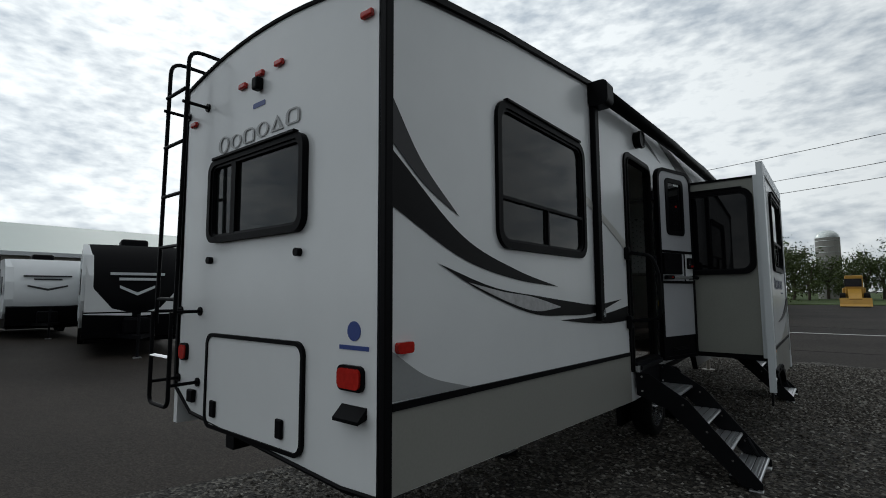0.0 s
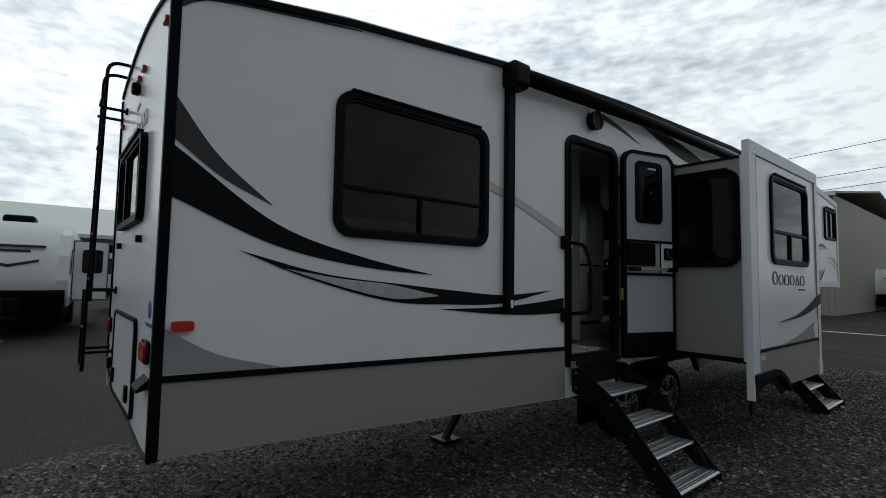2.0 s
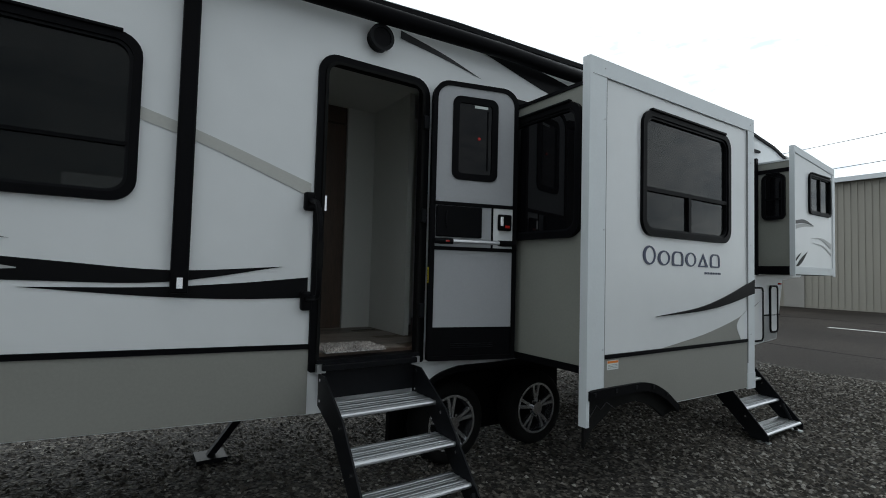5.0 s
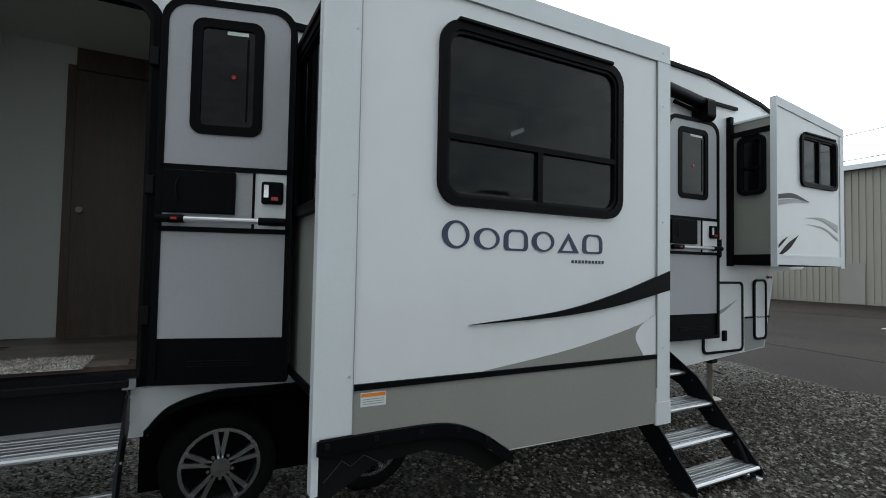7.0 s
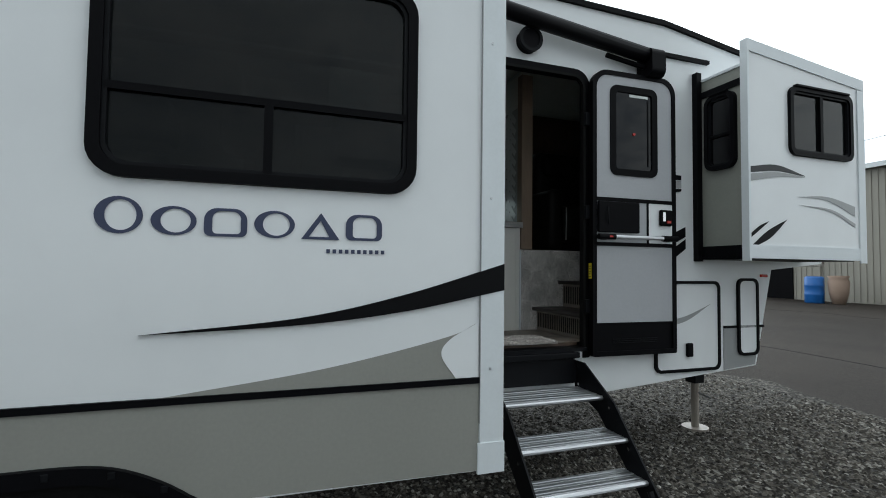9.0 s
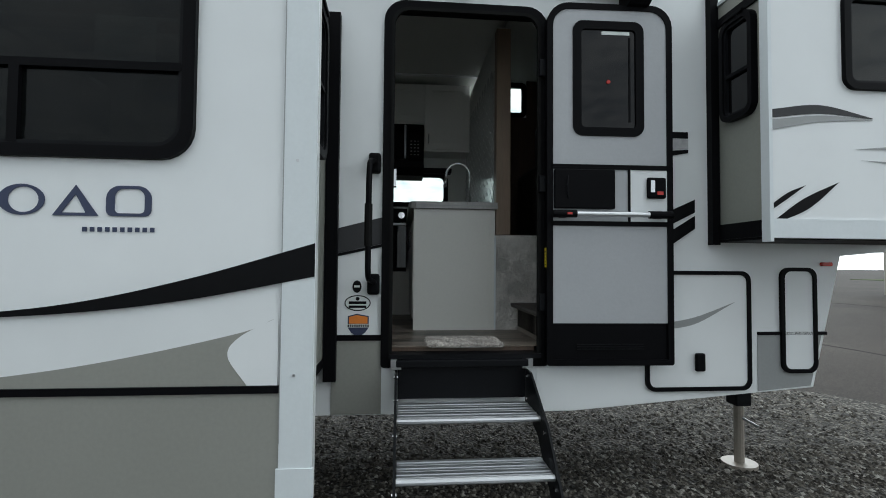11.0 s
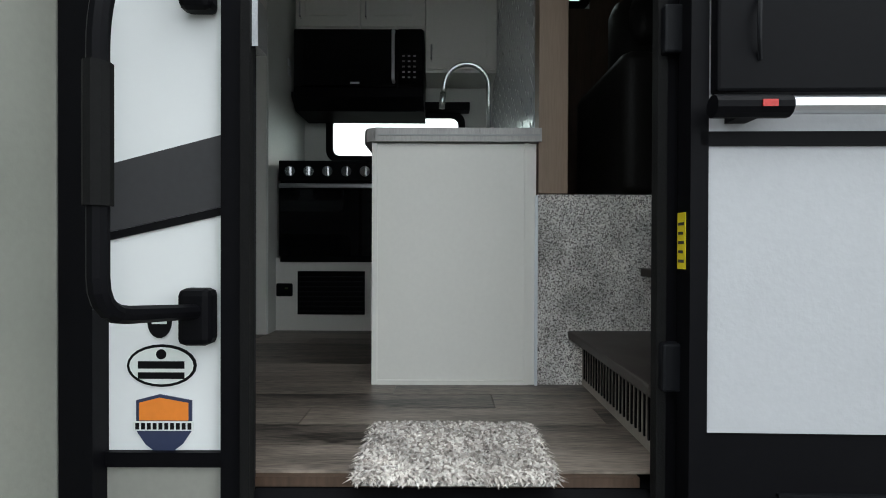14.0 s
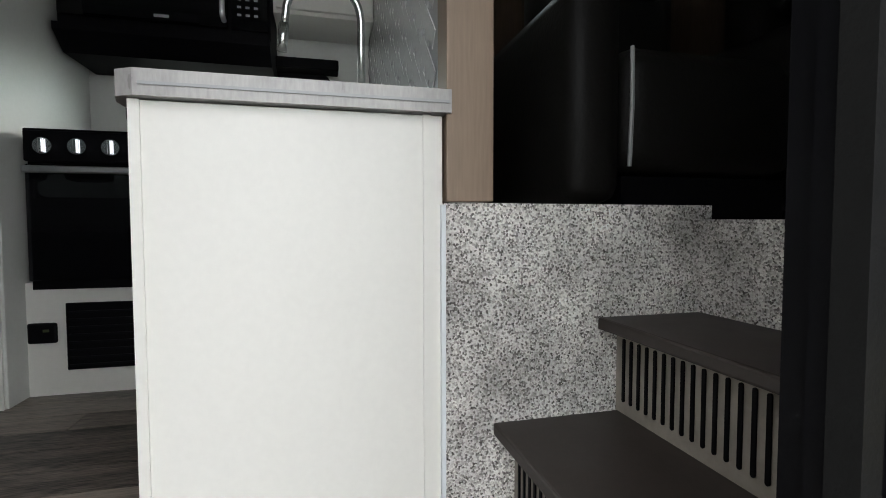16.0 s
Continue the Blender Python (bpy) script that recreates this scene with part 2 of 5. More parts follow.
def box(bm, x0, x1, y0, y1, z0, z1, bevel=0.0):
    v = bmesh.ops.create_cube(bm, size=1, matrix=Matrix.LocRotScale(((x0 + x1) / 2, (y0 + y1) / 2, (z0 + z1) / 2), None, (x1 - x0, y1 - y0, z1 - z0)))["verts"]
    if bevel:
        e = list({e for w in v for e in w.link_edges})
        bmesh.ops.bevel(bm, geom=e, offset=bevel, segments=2, affect="EDGES", profile=0.5)
    return bm


def boxed(*a, **k):
    return box(bmesh.new(), *a, **k)


def to3(axis, d, u, w):
    """A point of a plane: x = d with (y, z), y = d with (x, z) or z = d with (x, y)."""
    return {"x": (d, u, w), "y": (u, d, w), "z": (u, w, d)}[axis]


def prism(bm, axis, pts, d0, d1):
    """A flat outline given thickness from d0 to d1 along the axis."""
    a = [bm.verts.new(to3(axis, d0, *p)) for p in pts]
    b = [bm.verts.new(to3(axis, d1, *p)) for p in pts]
    bm.faces.new(a)
    bm.faces.new(b[::-1])
    for i in range(len(pts)):
        j = (i + 1) % len(pts)
        bm.faces.new((a[i], b[i], b[j], a[j]))
    return bm


def round_rect(u0, u1, w0, w1, r, seg=6, lower=None):
    """Outline of a rectangle with rounded corners; lower: the radius at its foot, where it differs."""
    lo = r if lower is None else lower
    out = []
    for cu, cw, a, q in ((u1, w1, 0, r), (u0, w1, 90, r), (u0, w0, 180, lo), (u1, w0, 270, lo)):
        su, sw = (1 if cu == u1 else -1), (1 if cw == w1 else -1)
        for i in range(seg + 1):
            t = radians(a + 90 * i / seg)
            out.append((cu - su * q + q * math.cos(t), cw - sw * q + q * math.sin(t)))
    return out


def ring(bm, axis, outer, inner, d0, d1):
    """A frame between two outlines of as many points, from d0 to d1."""
    n = len(outer)
    L = [[bm.verts.new(to3(axis, d, *p)) for p in o] for o, d in ((outer, d0), (outer, d1), (inner, d1), (inner, d0))]
    for k in range(4):
        for i in range(n):
            j = (i + 1) % n
            bm.faces.new((L[k][i], L[k][j], L[(k + 1) % 4][j], L[(k + 1) % 4][i]))
    return bm


def frame_ring(axis, u0, u1, w0, w1, r, width, d0, d1, lower=None):
    lo = None if lower is None else max(0.004, lower - width * 0.7)
    return ring(bmesh.new(), axis, round_rect(u0, u1, w0, w1, r, 6, lower), round_rect(u0 + width, u1 - width, w0 + width, w1 - width, max(0.01, r - width * 0.7), 6, lo), d0, d1)


def tube(bm, pts, r, n=10):
    """A round bar along a line of points."""
    pts = [Vector(p) for p in pts]
    rings = []
    for i, p in enumerate(pts):
        d = (pts[min(i + 1, len(pts) - 1)] - pts[max(i - 1, 0)]).normalized()
        a = d.orthogonal().normalized() if not rings else (side - d * side.dot(d)).normalized()
        side = a
        b = d.cross(a)
        rings.append([bm.verts.new(p + r * (a * math.cos(2 * math.pi * k / n) + b * math.sin(2 * math.pi * k / n))) for k in range(n)])
    for s, t in zip(rings, rings[1:]):
        for k in range(n):
            bm.faces.new((s[k], s[(k + 1) % n], t[(k + 1) % n], t[k]))
    bm.faces.new(rings[0][::-1])
    bm.faces.new(rings[-1])
    return bm


def bend(pts, r, seg=5):
    """Rounds the corners of a line of points."""
    pts = [Vector(p) for p in pts]
    out = [pts[0]]
    for a, b, c in zip(pts, pts[1:], pts[2:]):
        p, q = b + (a - b).normalized() * r, b + (c - b).normalized() * r
        out += [p.lerp(b, i / seg).lerp(b.lerp(q, i / seg), i / seg) for i in range(seg + 1)]
    return out + [pts[-1]]


def spline(pts, n=24):
    """A smooth line through the points, in n steps."""
    p = [2 * Vector(pts[0]) - Vector(pts[1])] + [Vector(q) for q in pts] + [2 * Vector(pts[-1]) - Vector(pts[-2])]
    out = []
    for i in range(n + 1):
        s = min(i / n * (len(pts) - 1), len(pts) - 1 - 1e-6)
        k, t = int(s), s - int(s)
        a, b, c, d = p[k:k + 4]
        out.append(0.5 * (2 * b + (c - a) * t + (2 * a - 5 * b + 4 * c - d) * t * t + (3 * b - a - 3 * c + d) * t ** 3))
    return out


def decal(name, axis, d, upper, lower, mat, parent, label="", thick=0.002):
    """A vinyl stripe between two smooth lines, laid on the wall at d."""
    bm = bmesh.new()
    U, W = spline(upper), spline(lower)
    a = [[bm.verts.new(to3(axis, d + e, *q)) for q in L] for e in (0, thick) for L in (U, W)]
    for i in range(len(U) - 1):
        bm.faces.new((a[2][i], a[2][i + 1], a[3][i + 1], a[3][i]))
        bm.faces.new((a[0][i], a[0][i + 1], a[2][i + 1], a[2][i]))
        bm.faces.new((a[1][i], a[3][i], a[3][i + 1], a[1][i + 1]))
    bmesh.ops.remove_doubles(bm, verts=bm.verts, dist=0.0004)
    return part(name, bm, mat, parent, label)


def level(profile, y):
    for (a, za), (b, zb) in zip(profile, profile[1:]):
        if y <= b:
            return za + (zb - za) * (y - a) / (b - a)
    return profile[-1][1]


def wall_with_holes(x0, x1, low, high, holes):
    """An upright wall along y between a lower and an upper line, with openings (y0, y1, z0, z1)."""
    bm = bmesh.new()
    ys = sorted({y for y, _ in low + high} | {y for h in holes for y in h[:2]})
    for a, b in zip(ys, ys[1:]):
        cuts = sorted((h[2], h[3]) for h in holes if h[0] < b - 1e-6 and h[1] > a + 1e-6)
        e = 1e-5
        base = (level(low, a + e), level(low, b - e))
        for z0, z1 in cuts:
            if z0 > base[0]:
                prism(bm, "x", [(a, base[0]), (b, base[1]), (b, z0), (a, z0)], x0, x1)
            base = (z1, z1)
        prism(bm, "x", [(a, base[0]), (b, base[1]), (b, level(high, b - e)), (a, level(high, a + e))], x0, x1)
    bmesh.ops.remove_doubles(bm, verts=bm.verts, dist=0.0002)
    return bm


def disc(bm, axis, c, r, d0, d1, n=20):
    return prism(bm, axis, [(c[0] + r * math.cos(2 * math.pi * i / n), c[1] + r * math.sin(2 * math.pi * i / n)) for i in range(n)], d0, d1)


def window(name, parent, axis, u0, u1, w0, w1, d, out, r=0.1, bars=(), glass=GLASS, width=0.045):
    """A framed window whose face stands at d and looks along out (1 or -1); bars: (u0, u1, w0, w1) of its mullions."""
    w = part(name, frame_ring(axis, u0, u1, w0, w1, r, width, d - out * 0.03, d + out * 0.022), BLACK, parent, "black rounded window frame with smoked glass")
    part("inner_rim", frame_ring(axis, u0 + width, u1 - width, w0 + width, w1 - width, max(0.02, r - 0.03), 0.016, d - out * 0.02, d + out * 0.01), BLACK_STEEL, w)
    g = part("pane", prism(bmesh.new(), axis, round_rect(u0 + 0.03, u1 - 0.03, w0 + 0.03, w1 - 0.03, max(0.02, r - 0.03)), d - out * 0.014, d - out * 0.008), glass, w, "dark smoked glass pane")
    g.visible_shadow = False
    for b in bars:
        part("mullion", box(bmesh.new(), *[v for pair in zip(to3(axis, min(d - out * 0.006, d + out * 0.012), b[0], b[2]), to3(axis, max(d - out * 0.006, d + out * 0.012), b[1], b[3])) for v in pair]), BLACK, w)
    part("drip_cap", box(bmesh.new(), *[v for pair in zip(to3(axis, min(d, d + out * 0.035), u0 + r * 0.8, w1 - 0.006), to3(axis, max(d, d + out * 0.035), u1 - r * 0.8, w1 + 0.012)) for v in pair], bevel=0.004), BLACK, w)
    return w


def emblem(parent, axis, d, u0, w0, width, height, mat, slant=0.0, out=1, flip=1):
    """Six plain marks in the place and colour of a maker's name."""
    step = width / 6
    for i, kind in enumerate("oosots"):
        c = u0 + flip * step * (i + 0.5)
        h = height * (1.0 if i == 0 else 0.8) / 2
        wv = w0 + slant * (i + 0.5) / 6 + h
        bm = bmesh.new()
        k = step * 0.43
        if kind == "t":
            ring(bm, axis, [(c - k, wv - h), (c + k, wv - h), (c, wv + h)], [(c - k * 0.6, wv - h * 0.8), (c + k * 0.45, wv - h * 0.8), (c, wv + h * 0.4)], d, d + out * 0.003)
        elif kind == "s":
            ring(bm, axis, round_rect(c - k, c + k, wv - h, wv + h, k * 0.6, 6, k * 0.3), round_rect(c - k * 0.62, c + k * 0.7, wv - h * 0.8, wv + h * 0.8, k * 0.4, 6, k * 0.2), d, d + out * 0.003)
        else:
            A = [2 * math.pi * j / 28 for j in range(28)]
            ring(bm, axis, [(c + k * math.cos(a), wv + h * math.sin(a)) for a in A], [(c + k * 0.08 + k * 0.66 * math.cos(a), wv + h * 0.82 * math.sin(a)) for a in A], d, d + out * 0.003)
        part("emblem_mark", bm, mat, parent)


# ---- ground ----
gb = bmesh.new()
box(gb, -900, 900, -900, 900, -0.3, 0.0)
tagged(part("ground", gb, ASPHALT), "dark weathered asphalt of a large sales lot", "ground", kind="structure")
gb = bmesh.new()
edge = [(-4.5 + 0.25 * math.sin(i * 1.7) + random.uniform(-0.1, 0.1), -9 + i * 0.75) for i in range(30)]
top = [(-4.2 + i * 0.6, 13.6 + 0.25 * math.sin(i * 1.3) + random.uniform(-0.12, 0.12)) for i in range(28)]
prism(gb, "z", edge + top + [(12.6, -9)], -0.1, 0.006)
gravel = tagged(part("gravel_bed", gb, GRAVEL), "loose grey-brown gravel strip beside the asphalt", "gravel", kind="structure")


def pebbles(count):
    """Loose stones of the strip, as one heap of small uneven lumps."""
    V, F = [], []
    base = [(1, 0, 0), (-1, 0, 0), (0, 1, 0), (0, -1, 0), (0, 0, 1), (0, 0, -0.4)]
    tri = [(0, 2, 4), (2, 1, 4), (1, 3, 4), (3, 0, 4), (2, 0, 5), (1, 2, 5), (3, 1, 5), (0, 3, 5)]
    rng = random.Random(5)
    for _ in range(count):
        x, y = rng.uniform(-4.3, 1.6), rng.uniform(0.6, 13.4)
        if rng.random() < 0.35:
            x, y = rng.uniform(-2.6, 0.8), rng.uniform(7.5, 13.3)
        r, a = rng.uniform(0.007, 0.024), rng.uniform(0, 6.28)
        n = len(V)
        for bx, by, bz in base:
            k = r * rng.uniform(0.65, 1.15)
            V.append((x + k * (bx * math.cos(a) - by * math.sin(a)) * 1.2, y + k * (bx * math.sin(a) + by * math.cos(a)), 0.008 + k * bz * 0.7))
        F += [(n + i, n + j, n + k) for i, j, k in tri]
    me = bpy.data.meshes.new("loose_gravel")
    me.from_pydata(V, [], F)
    me.materials.append(PEBBLE)
    return tagged(new("loose_gravel", me), "loose grey and brown stones on the gravel strip", "gravel", kind="stuff")


pebbles(48000)

# ---- camper: shell ----
WX, LX, RY = -1.72, -3.76, 1.44
LOW = [(1.44, 0.75), (4.65, 0.60), (5.46, 0.60), (5.461, 0.80), (7.3, 0.80), (7.301, 0.60), (9.7, 0.60), (11.27, 0.72), (11.47, 1.54), (12.1, 1.60), (12.45, 1.9)]
HIGH = [(1.44, 3.05), (2.4, 3.2), (3.85, 3.36), (5.7, 3.48), (8.5, 3.56), (10.3, 3.53), (11.2, 3.40), (12.1, 3.15), (12.45, 2.8)]
camper = thing("camper_trailer", "large white fifth-wheel camper with black and grey swoosh stripes, slides out", "camper", (-2.7, 6.5, 0))
camper_inv = Matrix.Translation((2.7, -6.5, 0))


def c_part(name, bm, mat, label="", smooth=False):
    ob = part(name, bm, mat, camper, label, smooth)
    ob.matrix_parent_inverse = camper_inv
    return ob


D1, D2 = (4.65, 5.41, 0.92, 2.93), (8.62, 9.53, 0.92, 2.98)
S1, S2 = (6.2, 8.25, 0.93, 2.86), (10.66, 11.84, 1.7, 3.08)
W1 = (2.33, 3.62, 1.87, 2.78)
inset = 0.05
side = c_part("side_wall", wall_with_holes(WX - 0.05, WX, LOW, HIGH, [D1, D2, S1, S2, (W1[0] + inset, W1[1] - inset, W1[2] + inset, W1[3] - inset)]), WHITE, "glossy white fibreglass side wall")
far_side = c_part("far_side_wall", wall_with_holes(LX, LX + 0.05, LOW, HIGH, [(7.0, 9.5, 0.98, 3.39), (9.62, 9.92, 3.02, 3.30)]), WHITE)
bm = bmesh.new()
CROWN = [(x, 3.03 + 0.14 * (1 - ((x + 2.74) / 1.02) ** 2)) for x in [LX + 0.03 + i * (2.04 - 0.06) / 14 for i in range(15)]]
R_OUT = [(LX + 0.03, 1.0), (LX + 0.25, 0.86), (-2.0, 0.74), (WX - 0.002, 0.75)] + CROWN[::-1]
prism(bm, "y", R_OUT, RY, RY + 0.05)
rear = c_part("rear_wall", bm, WHITE, "white rear wall with an arched top")
for (ya, za), (yb, zb) in zip(HIGH, HIGH[1:]):
    bm = bmesh.new()
    yr = max(ya, RY + 0.055)
    prism(bm, "x", [(yr, za), (yb, zb), (yb, zb + 0.05), (yr, za + 0.05)], LX, WX - 0.004)
    c_part("roof_panel", bm, TRIM_WHITE)
    bm = bmesh.new()
    prism(bm, "x", [(ya, za - 0.012), (yb, zb - 0.012), (yb, zb + 0.026), (ya, za + 0.026)], WX - 0.003, WX + 0.025)
    c_part("roof_gutter", bm, BLACK, "black roof gutter rail")
c_part("nose_cap", prism(bmesh.new(), "x", [(12.4, 1.85), (12.47, 1.95), (12.47, 2.75), (12.4, 2.85)], LX, WX), WHITE)
c_part("nose_underside", prism(bmesh.new(), "x", [(11.45, 1.56), (12.1, 1.62), (12.45, 1.92), (12.4, 1.98), (12.1, 1.68), (11.45, 1.62)], LX + 0.05, WX - 0.052), BLACK)
c_part("chassis_floor", boxed(LX + 0.05, WX - 0.052, 1.5, 11.3, 0.86, 0.95), BLACK, "dark underbelly")
# added boxes, kept out of sight, block light to darken the ground below
c_part("underbelly_tank", boxed(LX + 0.35, WX - 0.7, 1.9, 5.25, 0.56, 0.86), BLACK)
c_part("underbelly_tank", boxed(LX + 0.35, WX - 0.7, 7.4, 10.6, 0.56, 0.86), BLACK)
for x in (-3.3, -2.15):
    c_part("frame_rail", boxed(x - 0.05, x + 0.05, 1.6, 11.2, 0.62, 0.86), BLACK_STEEL)
c_part("pin_box", boxed(-2.95, -2.55, 11.5, 12.2, 1.2, 1.58, bevel=0.03), BLACK_STEEL)
# corner trim at the rear
c_part("corner_trim", boxed(WX - 0.03, WX + 0.012, RY - 0.014, RY + 0.035, 0.74, 3.06, bevel=0.005), BLACK, "black corner moulding")
c_part("corner_trim", boxed(LX, LX + 0.035, RY - 0.012, RY + 0.03, 0.98, 3.03, bevel=0.005), BLACK)
bm = tube(bmesh.new(), [(x, RY - 0.002, z + 0.012) for x, z in CROWN], 0.014, 6)
c_part("crown_trim", bm, BLACK)
bm = tube(bmesh.new(), [(LX + 0.03, RY - 0.002, 0.98), (LX + 0.25, RY - 0.002, 0.85), (-2.0, RY - 0.002, 0.735), (WX, RY - 0.002, 0.745)], 0.012, 6)
c_part("bottom_trim", bm, BLACK)
# taupe skirt and the black line over it
for y0, y1, z0, z1 in ((1.475, 4.6, 1.115, 1.03), (8.30, 8.585, 1.035, 1.035)):
    c_part("skirt_panel", prism(bmesh.new(), "x", [(y0, level(LOW, y0) + 0.005), (y1, level(LOW, y1) + 0.005), (y1, z1), (y0, z0)], WX + 0.001, WX + 0.006), TAUPE, "taupe lower skirt panel")
    c_part("belt_line", prism(bmesh.new(), "x", [(y0, z0 - 0.01), (y1, z1 - 0.01), (y1, z1 + 0.022), (y0, z0 + 0.022)], WX + 0.001, WX + 0.014), BLACK, "black belt moulding")
c_part("skirt_panel", prism(bmesh.new(), "x", [(9.5, 0.605), (9.7, 0.605), (10.25, 0.655), (10.25, 0.86), (9.5, 0.86)], WX + 0.001, WX + 0.004), WHITE)
c_part("skirt_panel", prism(bmesh.new(), "x", [(10.9, 0.70), (11.25, 0.73), (11.33, 1.05), (10.9, 1.05)], WX + 0.001, WX + 0.005), GREY_DECAL)
c_part("belt_line", boxed(WX + 0.001, WX + 0.012, 10.9, 11.36, 1.045, 1.065), BLACK)

# stripes on the rear part of the side
DX = WX + 0.003
decal("stripe", "x", DX, [(1.475, 2.50), (1.68, 2.24), (1.97, 2.01)], [(1.475, 2.29), (1.70, 2.13), (1.97, 2.01)], DARK_DECAL, side, "charcoal swoosh stripe")
decal("stripe", "x", DX, [(1.475, 2.255), (2.0, 1.91), (2.55, 1.75), (3.12, 1.65)], [(1.475, 2.0), (2.0, 1.79), (2.55, 1.69), (3.12, 1.65)], BLACK_DECAL, side, "black swoosh stripe")
decal("stripe", "x", DX, [(1.80, 1.755), (2.3, 1.64), (2.85, 1.585), (3.3, 1.545), (3.82, 1.51), (4.42, 1.545)], [(1.80, 1.755), (2.2, 1.61), (2.75, 1.475), (3.25, 1.445), (3.80, 1.445), (4.42, 1.545)], BLACK_DECAL, side)
decal("stripe", "x", DX + 0.002, [(2.05, 1.665), (2.4, 1.615), (2.75, 1.582), (3.15, 1.51)], [(2.05, 1.665), (2.45, 1.555), (2.80, 1.49), (3.15, 1.505)], SILVER_DECAL, side, "silver mesh-patterned stripe")
decal("stripe", "x", DX, [(3.15, 1.415), (3.7, 1.415), (4.15, 1.44), (4.58, 1.48)], [(3.15, 1.415), (3.7, 1.365), (4.15, 1.345), (4.58, 1.35)], BLACK_DECAL, side)
decal("stripe", "x", DX, [(3.62, 2.40), (4.0, 2.29), (4.58, 2.09)], [(3.62, 2.33), (4.0, 2.22), (4.58, 2.0)], PALE_DECAL, side, "pale grey stripe")
decal("stripe", "x", DX, [(1.475, 1.36), (1.72, 1.22), (2.05, 1.125)], [(1.475, 1.145), (1.72, 1.135), (2.05, 1.122)], GREY_DECAL, side, "grey lower swoosh")
decal("stripe", "x", DX, [(1.475, 3.05), (1.9, 3.12), (2.5, 3.19)], [(1.475, 2.96), (1.65, 3.05), (2.5, 3.185)], DARK_DECAL, side)
decal("stripe", "x", DX, [(5.2, 3.30), (5.6, 3.22), (5.95, 3.12)], [(5.2, 3.24), (5.6, 3.185), (5.95, 3.12)], DARK_DECAL, side)
decal("stripe", "x", DX, [(5.9, 3.42), (6.8, 3.33), (7.6, 3.20)], [(5.9, 3.36), (6.8, 3.16), (7.6, 3.08)], BLACK_DECAL, side)
decal("stripe", "x", DX, [(8.32, 1.67), (8.585, 1.74)], [(8.32, 1.525), (8.585, 1.585)], DARK_DECAL, side)
decal("stripe", "x", DX, [(8.32, 1.524), (8.585, 1.584)], [(8.32, 1.507), (8.585, 1.567)], BLACK_DECAL, side)
decal("stripe", "x", DX, [(10.32, 2.30), (10.46, 2.30)], [(10.32, 2.26), (10.46, 2.26)], BLACK_DECAL, side)
decal("stripe", "x", DX, [(10.32, 2.255), (10.46, 2.255)], [(10.32, 2.185), (10.46, 2.195)], SILVER_DECAL, side)
decal("stripe", "x", DX, [(10.32, 2.18), (10.46, 2.19)], [(10.32, 2.145), (10.46, 2.17)], BLACK_DECAL, side)
decal("stripe", "x", DX, [(10.32, 1.80), (10.5, 1.88)], [(10.32, 1.71), (10.5, 1.80)], BLACK_DECAL, side)
decal("stripe", "x", DX, [(10.32, 1.67), (10.5, 1.78)], [(10.32, 1.58), (10.5, 1.70)], BLACK_DECAL, side)
decal("stripe", "x", DX, [(10.0, 3.27), (10.15, 3.22), (10.3, 3.13)], [(10.0, 3.22), (10.15, 3.18), (10.3, 3.13)], DARK_DECAL, side)
c_part("marker_light", prism(bmesh.new(), "x", round_rect(1.50, 1.60, 1.345, 1.395, 0.015), WX, WX + 0.025), RED, "red oval marker light")
c_part("marker_light", prism(bmesh.new(), "x", round_rect(11.33, 11.40, 1.475, 1.50, 0.01), WX, WX + 0.02), RED)

win_1 = window("side_window", camper, "x", *W1, WX + 0.004, 1, 0.12, bars=[(W1[0] + 0.05, W1[1] - 0.05, 2.17, 2.19), (2.97, 2.99, 1.92, 2.17)])
win_1.matrix_parent_inverse = camper_inv

# rear fittings
rw = window("rear_window", camper, "y", -3.31, -2.29, 1.93, 2.46, RY - 0.018, -1, 0.08, bars=[(-3.03, -2.98, 1.97, 2.42)], width=0.035)
rw.matrix_parent_inverse = camper_inv
hatch = c_part("rear_hatch", frame_ring("y", -3.30, -2.28, 0.80, 1.37, 0.07, 0.022, RY - 0.02, RY - 0.001), BLACK, "white rear hatch with black gasket")
part("hatch_panel", prism(bmesh.new(), "y", round_rect(-3.28, -2.30, 0.82, 1.35, 0.06), RY - 0.012, RY - 0.002), WHITE, hatch)
for x in (-3.18, -2.47):
    part("hatch_latch", boxed(x - 0.03, x + 0.03, RY - 0.03, RY - 0.012, 0.87, 0.97, bevel=0.008), BLACK, hatch)
for x, z in ((-2.96, 2.88), (-2.77, 2.905), (-2.57, 2.91), (-1.84, 2.92), (-3.6, 2.78)):
    c_part("clearance_light", boxed(x - 0.04, x + 0.04, RY - 0.024, RY, z - 0.017, z + 0.017, bevel=0.008), RED, "small red clearance light")
for x, w in ((-1.93, 0.075), (-3.62, 0.04)):
    t = c_part("tail_light", prism(bmesh.new(), "y", round_rect(x - w, x + w, 1.185, 1.275, 0.025), RY - 0.03, RY), RED, "red tail light")
    part("bezel", frame_ring("y", x - w - 0.012, x + w + 0.012, 1.173, 1.287, 0.03, 0.014, RY - 0.018, RY - 0.001), BLACK, t)
c_part("rear_camera", boxed(-2.80, -2.74, RY - 0.05, RY, 2.80, 2.875, bevel=0.012), BLACK)
c_part("sticker", prism(bmesh.new(), "y", round_rect(-2.85, -2.72, 2.71, 2.74, 0.008), RY - 0.003, RY), BLUE_PRINT)
c_part("cord_hatch", boxed(-3.52, -3.44, RY - 0.03, RY, 0.92, 1.0, bevel=0.008), BLACK)
